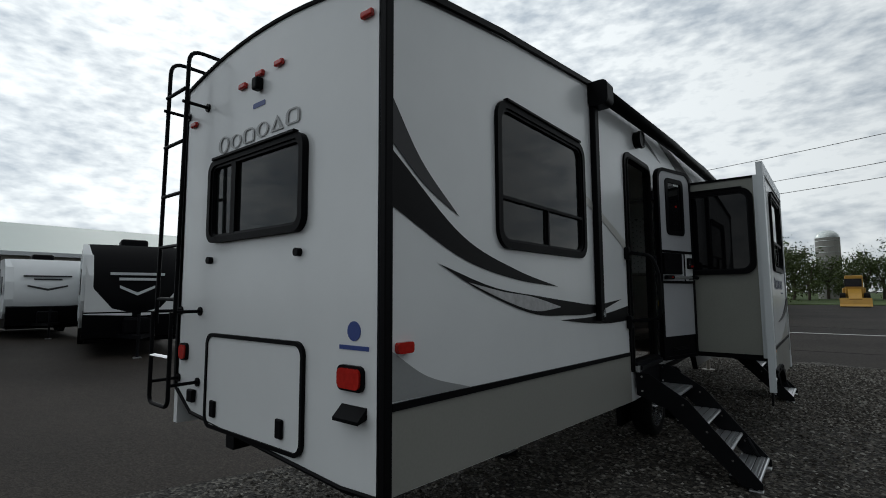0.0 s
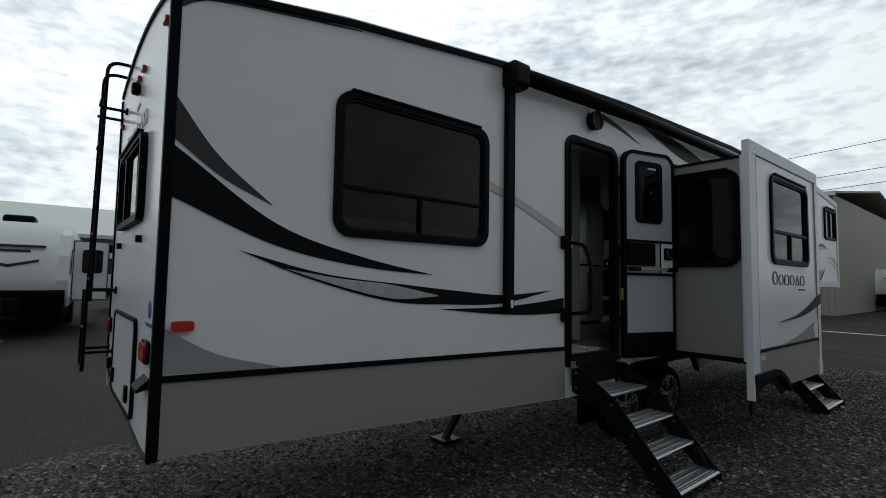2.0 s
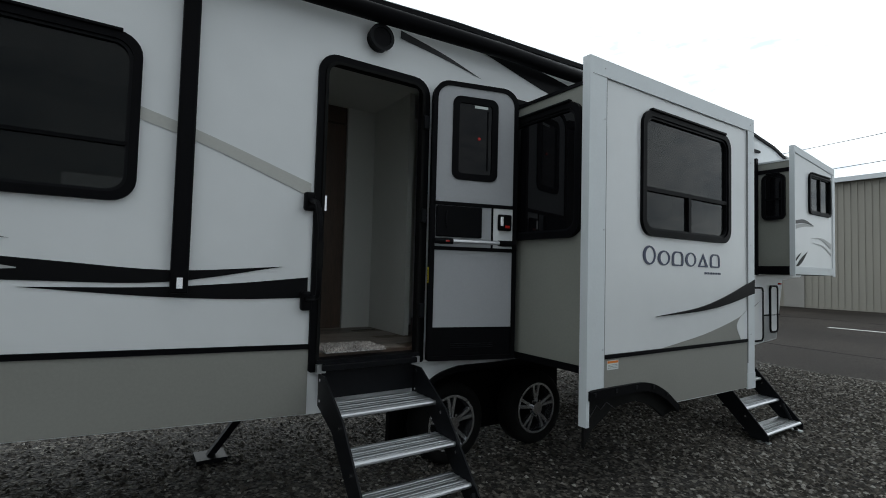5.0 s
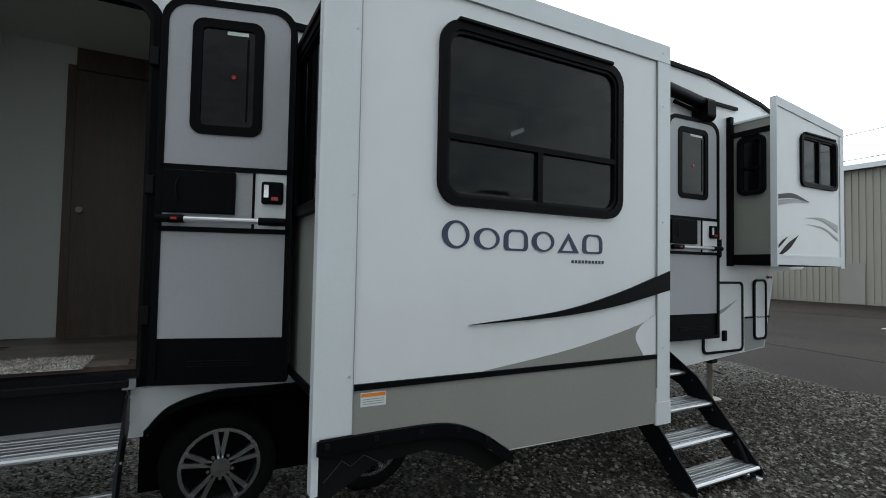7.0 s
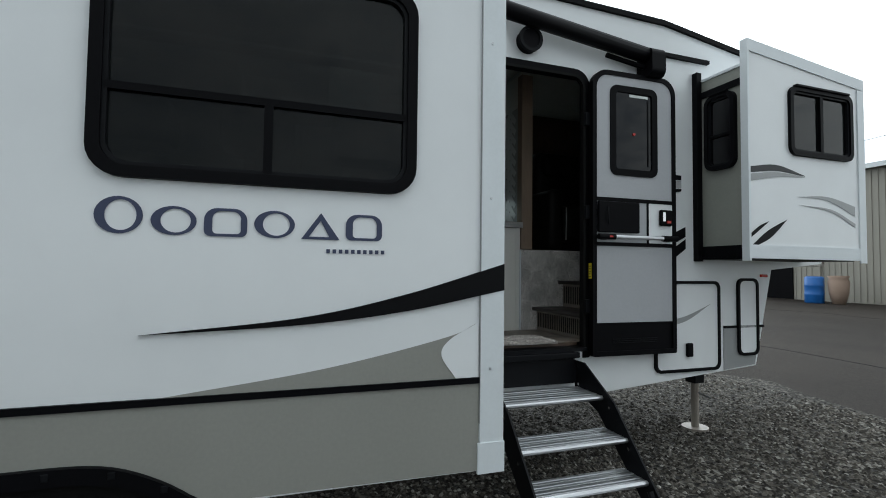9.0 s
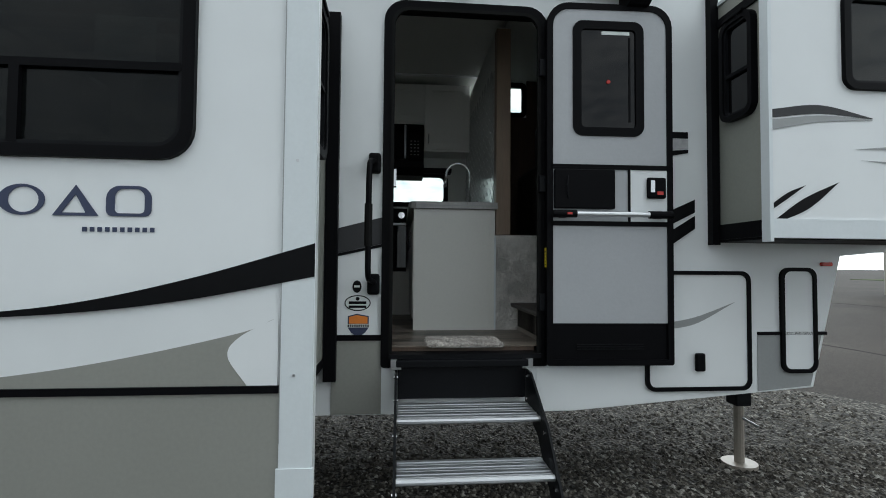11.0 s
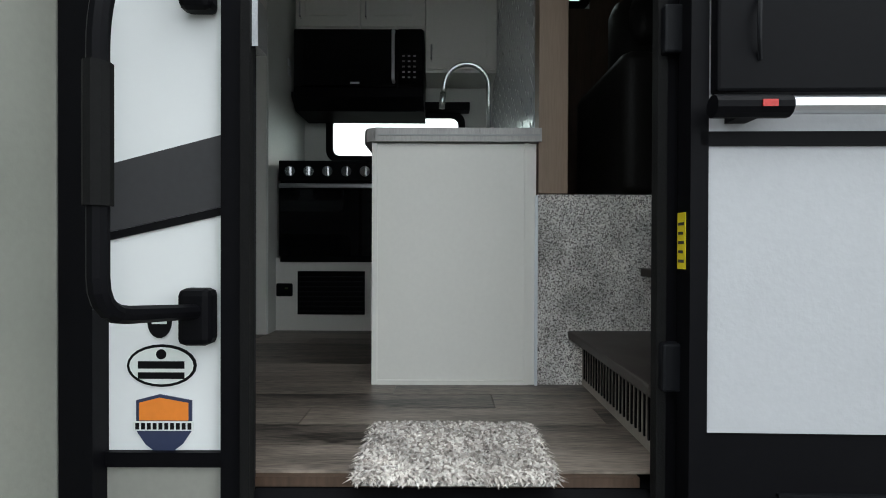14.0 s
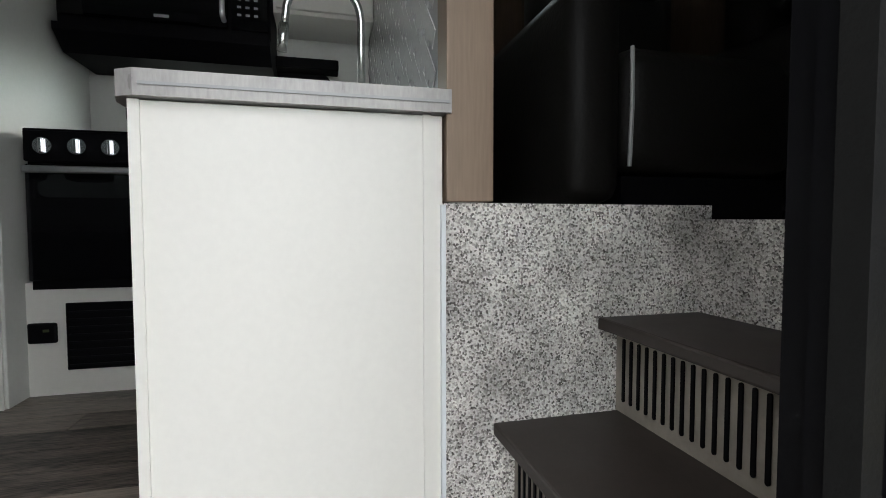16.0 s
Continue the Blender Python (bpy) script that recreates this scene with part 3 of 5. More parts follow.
c_part("rear_hook", prism(bmesh.new(), "x", [(RY, 1.11), (RY - 0.055, 1.06), (RY - 0.055, 1.045), (RY, 1.06)], -2.0, -1.83), BLACK)
for x in (-3.30, -2.35):
    c_part("bumper_stop", disc(bmesh.new(), "y", (x, 1.825), 0.022, RY - 0.03, RY), BLACK)
disc_bm = disc(bmesh.new(), "y", (-1.92, 1.44), 0.045, RY - 0.003, RY)
c_part("sticker", disc_bm, BLUE_PRINT, "round blue sticker")
c_part("sticker", boxed(-2.02, -1.82, RY - 0.003, RY, 1.355, 1.375), BLUE_PRINT)
emblem(rear, "y", RY - 0.004, -3.26, 2.50, 0.9, 0.11, GREY_DECAL, 0.03, -1)
# ladder
lad = [c_part("ladder_rail", tube(bmesh.new(), bend([(x, RY + 0.35, 3.22), (x, RY - 0.14, 3.22), (x, RY - 0.16, 1.42)], 0.09), 0.013), BLACK, "black tubular ladder rail") for x in (-3.70, -3.42)]
for z in (2.95, 2.60, 2.26, 1.92, 1.58):
    c_part("ladder_rung", tube(bmesh.new(), [(-3.70, RY - 0.155, z), (-3.42, RY - 0.155, z)], 0.012), BLACK)
c_part("ladder_lower", tube(bmesh.new(), bend([(-3.70, RY - 0.18, 1.5), (-3.70, RY - 0.18, 0.92), (-3.42, RY - 0.18, 0.92), (-3.42, RY - 0.18, 1.5)], 0.06), 0.013), BLACK)
c_part("ladder_rung", tube(bmesh.new(), [(-3.70, RY - 0.18, 1.22), (-3.42, RY - 0.18, 1.22)], 0.012), CHROME)
for x in (-3.70, -3.42):
    for z in (2.86, 1.50, 1.05):
        c_part("ladder_bracket", tube(bmesh.new(), [(x, RY - 0.17, z), (x, RY, z)], 0.011), BLACK)
        c_part("ladder_foot", disc(bmesh.new(), "y", (x, z), 0.028, RY - 0.012, RY - 0.001, 12), BLACK)

# awning: arm, roller and end knobs
c_part("awning_arm", boxed(WX + 0.001, WX + 0.05, 3.80, 3.89, 1.38, 3.25, bevel=0.01), BLACK, "black upright awning arm")
c_part("arm_foot", boxed(WX + 0.05, WX + 0.065, 3.83, 3.86, 1.41, 1.47), CHROME)
c_part("awning_head", prism(bmesh.new(), "y", round_rect(WX, WX + 0.17, 3.15, 3.36, 0.05), 3.78, 3.92), BLACK, "black rounded awning end cap")
c_part("awning_roller", tube(bmesh.new(), [(WX + 0.10, 3.92, 3.27), (WX + 0.10, 6.15, 3.36), (WX + 0.10, 8.4, 3.37), (WX + 0.10, 10.02, 3.19)], 0.06, 14), BLACK, "rolled black awning", True)
c_part("awning_head", prism(bmesh.new(), "y", round_rect(WX, WX + 0.17, 3.02, 3.24, 0.05), 10.02, 10.15), BLACK)
c_part("awning_brace", tube(bmesh.new(), [(WX + 0.04, 9.7, 3.17), (WX + 0.08, 10.05, 3.1)], 0.02, 8), BLACK)
for y, z in ((5.02, 3.17), (9.03, 3.17)):
    s = c_part("outdoor_speaker", disc(bmesh.new(), "x", (y, z), 0.085, WX, WX + 0.07, 24), BLACK, "round black outdoor speaker")
    part("speaker_rim", ring(bmesh.new(), "x", round_rect(y - 0.092, y + 0.092, z - 0.092, z + 0.092, 0.09), round_rect(y - 0.07, y + 0.07, z - 0.07, z + 0.07, 0.069), WX + 0.05, WX + 0.078), BLACK_STEEL, s)
c_part("rain_rail", boxed(WX, WX + 0.03, 6.15, 7.0, 2.99, 3.03), BLACK)
c_part("rain_rail", boxed(WX, WX + 0.03, 10.28, 10.75, 3.26, 3.29), BLACK)

# ---- camper: doors ----


def entry_door(d, y0, y1, z0, z1, hinge_y, angle, width):
    """A door frame in the side wall and its leaf, swung right open on its front hinge."""
    fr = c_part("door_frame", frame_ring("x", y0, y1, z0, z1, 0.13, 0.055, WX - 0.02, WX + 0.02, 0.02), BLACK, "black entry door frame")
    part("gasket", frame_ring("x", y0 + 0.045, y1 - 0.045, z0 + 0.045, z1 - 0.045, 0.10, 0.02, WX + 0.004, WX + 0.03, 0.015), RUBBER, fr)
    part("sill", boxed(WX - 0.05, WX + 0.05, y0 + 0.05, y1 - 0.05, 0.925, 0.95), BLACK_STEEL, fr)
    part("jamb_liner", frame_ring("x", d[0] + 0.001, d[1] - 0.001, d[2] + 0.001, d[3] - 0.001, 0.012, 0.005, WX - 0.054, WX - 0.021), BLACK, fr)
    for z in (1.25, 1.95, 2.65):
        part("hinge", boxed(WX + 0.012, WX + 0.05, y1 - 0.06, y1 - 0.015, z - 0.05, z + 0.05, bevel=0.005), BLACK_STEEL, fr)
    part("strike", boxed(WX - 0.03, WX + 0.024, y0 + 0.055, y0 + 0.08, 1.92, 2.02), CHROME, fr)
    leaf = c_part("door_leaf", prism(bmesh.new(), "x", round_rect(0.0, width, z0 + 0.015, z1, 0.13, 6, 0.015), -0.02, 0.02), BLACK, "grey entry door leaf swung fully open")
    leaf.matrix_parent_inverse = Matrix.Identity(4)
    leaf.matrix_basis = camper_inv @ pose(WX + 0.055, hinge_y, 0, 0, 0, angle)
    f = 0.02

    part("warning_label", boxed(-0.017, 0.017, -0.002, -0.0002, 1.455, 1.57), YELLOW, leaf, "yellow warning label")
    for i in range(5):
        part("label_line", boxed(-0.012, 0.012 - 0.004 * (i % 2), -0.0026, -0.002, 1.468 + i * 0.019, 1.474 + i * 0.019), DARK_DECAL, leaf)

    def leaf_part(name, bm, mat, label=""):
        return part(name, bm, mat, leaf, label)
    leaf_part("edge_trim", frame_ring("x", 0, width, z0 + 0.015, z1, 0.13, 0.035, f, f + 0.014, 0.015), BLACK)
    leaf_part("upper_panel", ring(bmesh.new(), "x", round_rect(0.035, width - 0.035, 2.06, z1 - 0.035, 0.1, 6, 0.01), round_rect(0.17, width - 0.19, 2.25, z1 - 0.12, 0.05), f, f + 0.006), DOOR_GREY, "pale grey textured panel")
    leaf_part("lower_panel", boxed(f, f + 0.006, 0.035, width - 0.035, 1.13, 1.70), DOOR_GREY)
    leaf_part("window_rim", frame_ring("x", 0.155, width - 0.175, 2.235, z1 - 0.105, 0.06, 0.05, f, f + 0.016), BLACK)
    leaf_part("window_pane", boxed(f - 0.004, f + 0.006, 0.2, width - 0.22, 2.28, z1 - 0.15), GLASS_BLACK, "dark door glass")
    leaf_part("window_tab", boxed(f + 0.006, f + 0.009, 0.33, width - 0.26, z1 - 0.185, z1 - 0.165), PAPER)
    leaf_part("red_button", disc(bmesh.new(), "x", (0.37, 2.56), 0.012, f + 0.006, f + 0.012, 14), RED, "small red round sticker")
    leaf_part("shade_cord", boxed(f + 0.006, f + 0.01, width - 0.265, width - 0.255, 2.32, z1 - 0.2), BLACK)
    for z in (1.70, 2.035):
        leaf_part("cross_rail", boxed(f, f + 0.014, 0.02, width - 0.02, z, z + 0.028), BLACK)
    leaf_part("middle_panel", boxed(f, f + 0.005, 0.03, width - 0.035, 1.725, 2.035), DOOR_GREY)
    pocket = leaf_part("storage_pocket", boxed(f + 0.005, f + 0.035, 0.04, 0.40, 1.80, 2.03, bevel=0.006), BLACK, "black storage pocket")
    part("pocket_handle", tube(bmesh.new(), bend([(f + 0.036, 0.12, 1.86), (f + 0.05, 0.11, 1.90), (f + 0.05, 0.11, 1.95), (f + 0.036, 0.12, 1.99)], 0.02), 0.004, 6), BLACK_STEEL, pocket)
    leaf_part("white_panel", boxed(f + 0.005, f + 0.009, 0.50, width - 0.035, 1.725, 2.035), WHITE)
    leaf_part("divider", boxed(f + 0.005, f + 0.014, 0.487, 0.50, 1.725, 2.035), BLACK)
    lock = leaf_part("door_lock", boxed(f + 0.009, f + 0.035, width - 0.165, width - 0.05, 1.865, 1.99, bevel=0.012), BLACK, "black door lock with red latch")
    part("lock_button", boxed(f + 0.035, f + 0.042, width - 0.15, width - 0.125, 1.90, 1.97), CHROME, lock)
    part("red_latch", boxed(f + 0.035, f + 0.043, width - 0.11, width - 0.075, 1.885, 1.905), RED, lock)
    bar = leaf_part("grab_bar", tube(bmesh.new(), [(f + 0.06, 0.15, 1.765), (f + 0.06, width - 0.16, 1.765)], 0.016, 12), ALU, "silver telescopic grab bar")
    for a, b in ((0.02, 0.16), (width - 0.17, width - 0.03)):
        part("bar_end", tube(bmesh.new(), [(f + 0.055, a, 1.765), (f + 0.055, b, 1.765)], 0.022, 12), BLACK, bar)
        part("bar_mount", boxed(f, f + 0.05, (a + b) / 2 - 0.02, (a + b) / 2 + 0.02, 1.745, 1.785), BLACK, bar)
    part("red_mark", boxed(f + 0.074, f + 0.0785, 0.10, 0.128, 1.759, 1.772), RED, bar)
    for i in range(3):
        leaf_part("kick_vent", boxed(f, f + 0.008, 0.18, width - 0.18, 0.975 + i * 0.014, 0.981 + i * 0.014), BLACK_STEEL)
    return leaf


entry_door(D1, 4.60, 5.46, 0.87, 2.98, 5.46, -15.5, 0.70)
entry_door(D2, 8.58, 9.565, 0.87, 3.03, 9.54, -1.5, 0.76)


def grab_handle(y, z0, z1):
    """A folding grab handle beside a door, on two black feet."""
    h = c_part("grab_handle", tube(bmesh.new(), bend([(WX + 0.02, y, z1), (WX + 0.24, y - 0.02, z1 - 0.04), (WX + 0.30, y - 0.02, z1 - 0.2), (WX + 0.30, y - 0.02, z0 + 0.03), (WX + 0.02, y, z0)], 0.06), 0.016, 10), BLACK, "black folding grab handle")
    part("grip", tube(bmesh.new(), [(WX + 0.30, y - 0.02, z0 + 0.2), (WX + 0.30, y - 0.02, z1 - 0.28)], 0.021, 10), RUBBER, h)
    for z in (z0, z1):
        part("handle_foot", boxed(WX, WX + 0.05, y - 0.04, y + 0.03, z - 0.07, z + 0.05, bevel=0.015), BLACK, h)
    return h


grab_handle(8.54, 1.36, 2.06)
grab_handle(4.57, 1.34, 1.98)


def steps(yc, width):
    """Fold-down entry steps: side plates, four ribbed treads, riser and feet."""
    st = thing("entry_steps", "black steel fold-down entry steps with silver aluminium treads", "steps", (WX, yc, 0), "entry steps")
    h = width / 2
    for s in (-1, 1):
        y = s * h
        part("side_plate", prism(bmesh.new(), "y", [(0.03, 0.86), (0.14, 0.86), (0.46, 0.66), (0.98, 0.08), (0.98, 0.03), (0.84, 0.03), (0.30, 0.56), (0.03, 0.66)], y - 0.006, y + 0.006), BLACK_STEEL, st)
        part("corner_bracket", boxed(0.035, 0.07, y - 0.03, y + 0.03, 0.87, 0.925), ALU, st)
        part("foot", tube(bmesh.new(), [(0.80, y * 0.93, 0.25), (0.93, y * 0.93, 0.012)], 0.018, 8), BLACK_STEEL, st)
        part("foot_pad", boxed(0.88, 0.98, y * 0.93 - 0.035, y * 0.93 + 0.035, 0.003, 0.016, bevel=0.004), ALU, st)
        for x, z in ((0.08, 0.83), (0.08, 0.70), (0.42, 0.62), (0.60, 0.42), (0.78, 0.22)):
            part("bolt", disc(bmesh.new(), "y", (x, z), 0.010, y - 0.012, y + 0.012, 8), CHROME, st)
    part("top_lip", boxed(0.03, 0.09, -h, h, 0.885, 0.925, bevel=0.006), BLACK_STEEL, st)
    part("riser", boxed(0.04, 0.05, -h + 0.01, h - 0.01, 0.70, 0.88), BLACK_STEEL, st)
    for x0, x1, z in ((0.06, 0.36, 0.68), (0.36, 0.60, 0.48), (0.55, 0.77, 0.29), (0.74, 0.97, 0.10)):
        t = part("tread", boxed(x0, x1 - 0.02, -h + 0.008, h - 0.008, z - 0.028, z - 0.006), BLACK_STEEL, st, "ribbed aluminium tread")
        n = 3
        w = (x1 - 0.03 - x0) / n
        for i in range(n):
            part("tread_slat", boxed(x0 + i * w + 0.004, x0 + (i + 1) * w - 0.004, -h + 0.01, h - 0.01, z - 0.008, z, bevel=0.002), ALU, t)
            part("slat_rib", boxed(x0 + (i + 0.45) * w, x0 + (i + 0.55) * w, -h + 0.01, h - 0.01, z, z + 0.003), ALU, t)
        part("tread_nose", tube(bmesh.new(), [(x1 - 0.018, -h + 0.008, z - 0.014), (x1 - 0.018, h - 0.008, z - 0.014)], 0.016, 10), ALU, t)
    return st


steps(5.02, 0.70)
steps(9.05, 0.76)

# ---- camper: slide-out by the rear door ----
SX, SB = -0.74, (6.20, 8.25, 0.93, 2.86)
F1 = (6.13, 8.37, 0.58, 3.01)
slide_lab = "white slide-out face"
SW = (6.67, 7.925, 1.84, 2.77)
bm = wall_with_holes(SX - 0.05, SX, [(F1[0], 0.58), (6.1301, 0.78), (6.75, 0.78), (6.92, 0.72), (7.12, 0.60), (7.121, 0.59), (F1[1], 0.58)], [(F1[0], F1[3]), (F1[1], F1[3])], [(SW[0] + inset, SW[1] - inset, SW[2] + inset, SW[3] - inset)])
slide = c_part("slide_out_face", bm, WHITE, slide_lab)
part("edge_trim", boxed(SX + 0.001, SX + 0.012, 6.13, 6.275, 0.80, 2.89), TRIM_WHITE, slide, "pale edge trim")
part("edge_trim", boxed(SX - 0.05, SX + 0.012, 6.10, 6.13, 0.56, 3.01), TRIM_WHITE, slide)
part("edge_trim", boxed(SX + 0.001, SX + 0.012, 8.25, 8.37, 0.71, 2.89), TRIM_WHITE, slide)
part("edge_trim", boxed(SX + 0.001, SX + 0.016, 8.24, 8.375, 0.57, 0.71), TRIM_WHITE, slide)
part("edge_trim", boxed(SX + 0.001, SX + 0.012, 6.13, 8.37, 2.892, 3.01), TRIM_WHITE, slide)
for y in (6.2735, 8.249):
    part("trim_joint", boxed(SX + 0.001, SX + 0.014, y - 0.0015, y + 0.0015, 0.80, 2.89), GREY_DECAL, slide)
part("trim_joint", boxed(SX + 0.001, SX + 0.014, 6.13, 8.37, 2.889, 2.892), GREY_DECAL, slide)
for y in (6.255, 8.30):
    for z in (1.05, 1.85, 2.6, 2.95):
        part("screw", disc(bmesh.new(), "x", (y, z), 0.006, SX + 0.012, SX + 0.016, 8), ALU, slide)
LOWER = [(6.278, 0.79), (6.75, 0.785), (6.92, 0.725), (7.12, 0.60), (8.246, 0.585)]
bm = bmesh.new()
prism(bm, "x", LOWER + [(8.246, 0.995), (6.278, 0.985)], SX + 0.001, SX + 0.006)
part("skirt_panel", bm, TAUPE, slide, "taupe lower panel")
part("belt_line", boxed(SX + 0.001, SX + 0.015, 6.278, 8.246, 0.985, 1.012), BLACK, slide)
part("warning_label", boxed(SX + 0.006, SX + 0.008, 6.31, 6.43, 0.91, 0.972), PAPER, slide, "white and orange warning label")
part("label_band", boxed(SX + 0.008, SX + 0.009, 6.313, 6.427, 0.953, 0.968), ORANGE, slide)
for i in range(3):
    part("label_line", boxed(SX + 0.008, SX + 0.009, 6.32, 6.42, 0.92 + i * 0.01, 0.923 + i * 0.01), GREY_DECAL, slide)
decal("stripe", "x", SX + 0.003, [(6.86, 1.25), (7.45, 1.305), (7.9, 1.40), (8.37, 1.54)], [(6.86, 1.25), (7.45, 1.275), (7.9, 1.325), (8.37, 1.415)], BLACK_DECAL, slide, "black swoosh stripe", 0.012)
decal("stripe", "x", SX + 0.003, [(6.94, 1.012), (7.55, 1.09), (8.08, 1.20), (8.23, 1.26)], [(6.94, 1.010), (7.5, 1.012), (8.0, 1.012), (8.14, 1.012)], TAUPE, slide, "taupe swoosh")
decal("stripe", "x", SX + 0.006, [(8.23, 1.26), (8.10, 1.19), (8.06, 1.12), (8.13, 1.013)], [(8.24, 1.26), (8.24, 1.19), (8.24, 1.12), (8.24, 1.013)], WHITE, slide)
emblem(slide, "x", SX + 0.002, 6.69, 1.63, 1.10, 0.14, NAVY_PRINT)
for i in range(10):
    part("emblem_small", boxed(SX + 0.001, SX + 0.004, 7.54 + i * 0.026, 7.555 + i * 0.026, 1.573, 1.59), NAVY_PRINT, slide)
sw = window("slide_window", slide, "x", *SW, SX + 0.004, 1, 0.12, bars=[(SW[0] + 0.05, SW[1] - 0.05, 2.17, 2.20), (7.28, 7.315, 1.89, 2.17)])
bm = bmesh.new()
FP = spline([(6.12, 0.79), (6.45, 0.795), (6.75, 0.785), (6.95, 0.71), (7.13, 0.585)], 20)
prism(bm, "x", [(p.x, p.y) for p in FP] + [(p.x, p.y - 0.06) for p in FP[::-1]], SX - 0.045, SX + 0.03)
fl = part("fender_flare", bm, BLACK, slide, "black rubber wheel-arch flare")
for y, z in ((6.16, 0.77), (6.38, 0.773), (6.6, 0.772), (6.8, 0.755), (6.97, 0.685)):
    part("flare_rivet", boxed(SX + 0.03, SX + 0.036, y - 0.012, y + 0.012, z - 0.015, z + 0.012, bevel=0.003), BLACK_STEEL, fl)
part("flare_skin", prism(bmesh.new(), "x", [(6.12, 0.74), (6.75, 0.735), (6.93, 0.665), (7.12, 0.53), (7.0, 0.50), (6.85, 0.60), (6.66, 0.66), (6.4, 0.64), (6.2, 0.53), (6.12, 0.42)], SX - 0.04, SX - 0.02), RUBBER, fl)
part("flare_print", tube(bmesh.new(), [(SX + 0.001 - 0.018, 6.16, 0.60), (SX - 0.017, 6.24, 0.68), (SX - 0.017, 6.28, 0.65), (SX - 0.017, 6.34, 0.69), (SX - 0.017, 6.44, 0.63)], 0.0025, 5), DARK_DECAL, fl)
# the box behind that face
sb = c_part("slide_out_box", wall_with_holes(SX - 0.95, SX - 0.05, [(6.18, 0.93), (6.2, 0.93)], [(6.18, 2.86), (6.2, 2.86)], []), GREY_SIDE, "grey slide-out box")
part("box_wall", boxed(WX - 0.1, SX - 0.051, 8.23, 8.255, 0.93, 2.86), GREY_SIDE, sb)
part("box_roof", boxed(WX - 0.2, SX - 0.051, 6.17, 8.26, 2.86, 2.885), BLACK, sb)
part("box_floor", boxed(WX - 0.4, SX - 0.051, 6.17, 8.26, 0.88, 0.93), BLACK, sb)
part("box_trim", boxed(SX - 0.09, SX - 0.051, 6.16, 6.18, 0.90, 2.88), TRIM_WHITE, sb)
part("box_trim", boxed(SX - 0.09, SX - 0.051, 8.255, 8.275, 0.90, 2.88), TRIM_WHITE, sb)
window("end_window", sb, "y", -1.62, -0.84, 1.80, 2.76, 6.162, -1, 0.12, glass=GLASS_BLACK)
window("end_window", sb, "y", -1.50, -0.98, 2.0, 2.76, 8.272, 1, 0.10, glass=GLASS_BLACK, bars=[(-1.46, -1.02, 2.36, 2.38)])
c_part("slide_seal", boxed(WX + 0.001, WX + 0.05, 6.11, 6.17, 0.88, 2.92), BLACK)
c_part("slide_seal", boxed(WX + 0.001, WX + 0.05, 8.26, 8.33, 0.80, 2.92), BLACK)
# dark lining inside, so that the smoked panes have a room behind them
ins = c_part("sofa_back", boxed(-1.55, -0.95, 6.5, 8.0, 0.93, 1.62, bevel=0.06), LEATHER, "dark sofa behind the window")
for y in (6.75, 7.25, 7.75):
    part("headrest", boxed(-1.15, -0.92, y - 0.16, y + 0.16, 2.02, 2.23, bevel=0.05), LEATHER, ins)
pp = c_part("window_notice", boxed(SX - 0.034, SX - 0.030, 7.54, 7.76, 2.19, 2.39), PAPER, "white paper notice inside the pane")
for i, words in enumerate(("THIS RV", "WEIGHS", "11,040 LBS")):
    txt = bpy.data.curves.new("notice_text", "FONT")
    txt.body, txt.size, txt.align_x = words, 0.036, "CENTER"
    txt.materials.append(DARK_DECAL)
    ob = new("notice_text", txt)
    ob.parent = pp
    ob.matrix_basis = pose(SX - 0.028, 7.65, 2.335 - i * 0.055, 90, 0, 90)

# ---- camper: slide-out near the nose ----
TX = -1.25
F2 = (10.63, 11.92, 1.62, 3.20)
NW = (11.04, 11.76, 2.42, 2.96)
slide2 = c_part("slide_out_face", wall_with_holes(TX - 0.05, TX, [(F2[0], F2[2]), (F2[1], F2[2])], [(F2[0], 3.26), (F2[1], 3.12)], [(NW[0] + 0.04, NW[1] - 0.04, NW[2] + 0.04, NW[3] - 0.04)]), WHITE, "white slide-out face near the nose")
part("edge_trim", prism(bmesh.new(), "x", [(F2[0], 3.17), (F2[1], 3.03), (F2[1], 3.12), (F2[0], 3.26)], TX + 0.001, TX + 0.01), TRIM_WHITE, slide2)
part("edge_trim", boxed(TX + 0.001, TX + 0.01, F2[1] - 0.08, F2[1], 1.6, 3.028), TRIM_WHITE, slide2)
part("edge_trim", boxed(TX + 0.001, TX + 0.01, F2[0], F2[1] - 0.082, 1.62, 1.72), TRIM_WHITE, slide2)
part("edge_trim", boxed(TX - 0.05, TX + 0.01, F2[0] - 0.02, F2[0], 1.6, 3.262), TRIM_WHITE, slide2)
window("slide_window", slide2, "x", *NW, TX + 0.004, 1, 0.07, bars=[(11.385, 11.415, 2.46, 2.92)], width=0.035)
decal("stripe", "x", TX + 0.003, [(10.63, 2.30), (10.91, 2.33), (11.21, 2.27)], [(10.63, 2.255), (10.91, 2.285), (11.21, 2.265)], DARK_DECAL, slide2)
decal("stripe", "x", TX + 0.003, [(10.63, 2.245), (10.91, 2.275), (11.21, 2.262)], [(10.63, 2.19), (10.91, 2.24), (11.21, 2.258)], GREY_DECAL, slide2)
decal("stripe", "x", TX + 0.003, [(11.11, 2.10), (11.46, 2.12), (11.79, 2.06)], [(11.11, 2.10), (11.46, 2.09), (11.79, 1.98)], GREY_DECAL, slide2)
decal("stripe", "x", TX + 0.003, [(11.14, 2.04), (11.51, 2.02), (11.79, 1.92)], [(11.14, 2.04), (11.51, 2.0), (11.79, 1.89)], GREY_DECAL, slide2)
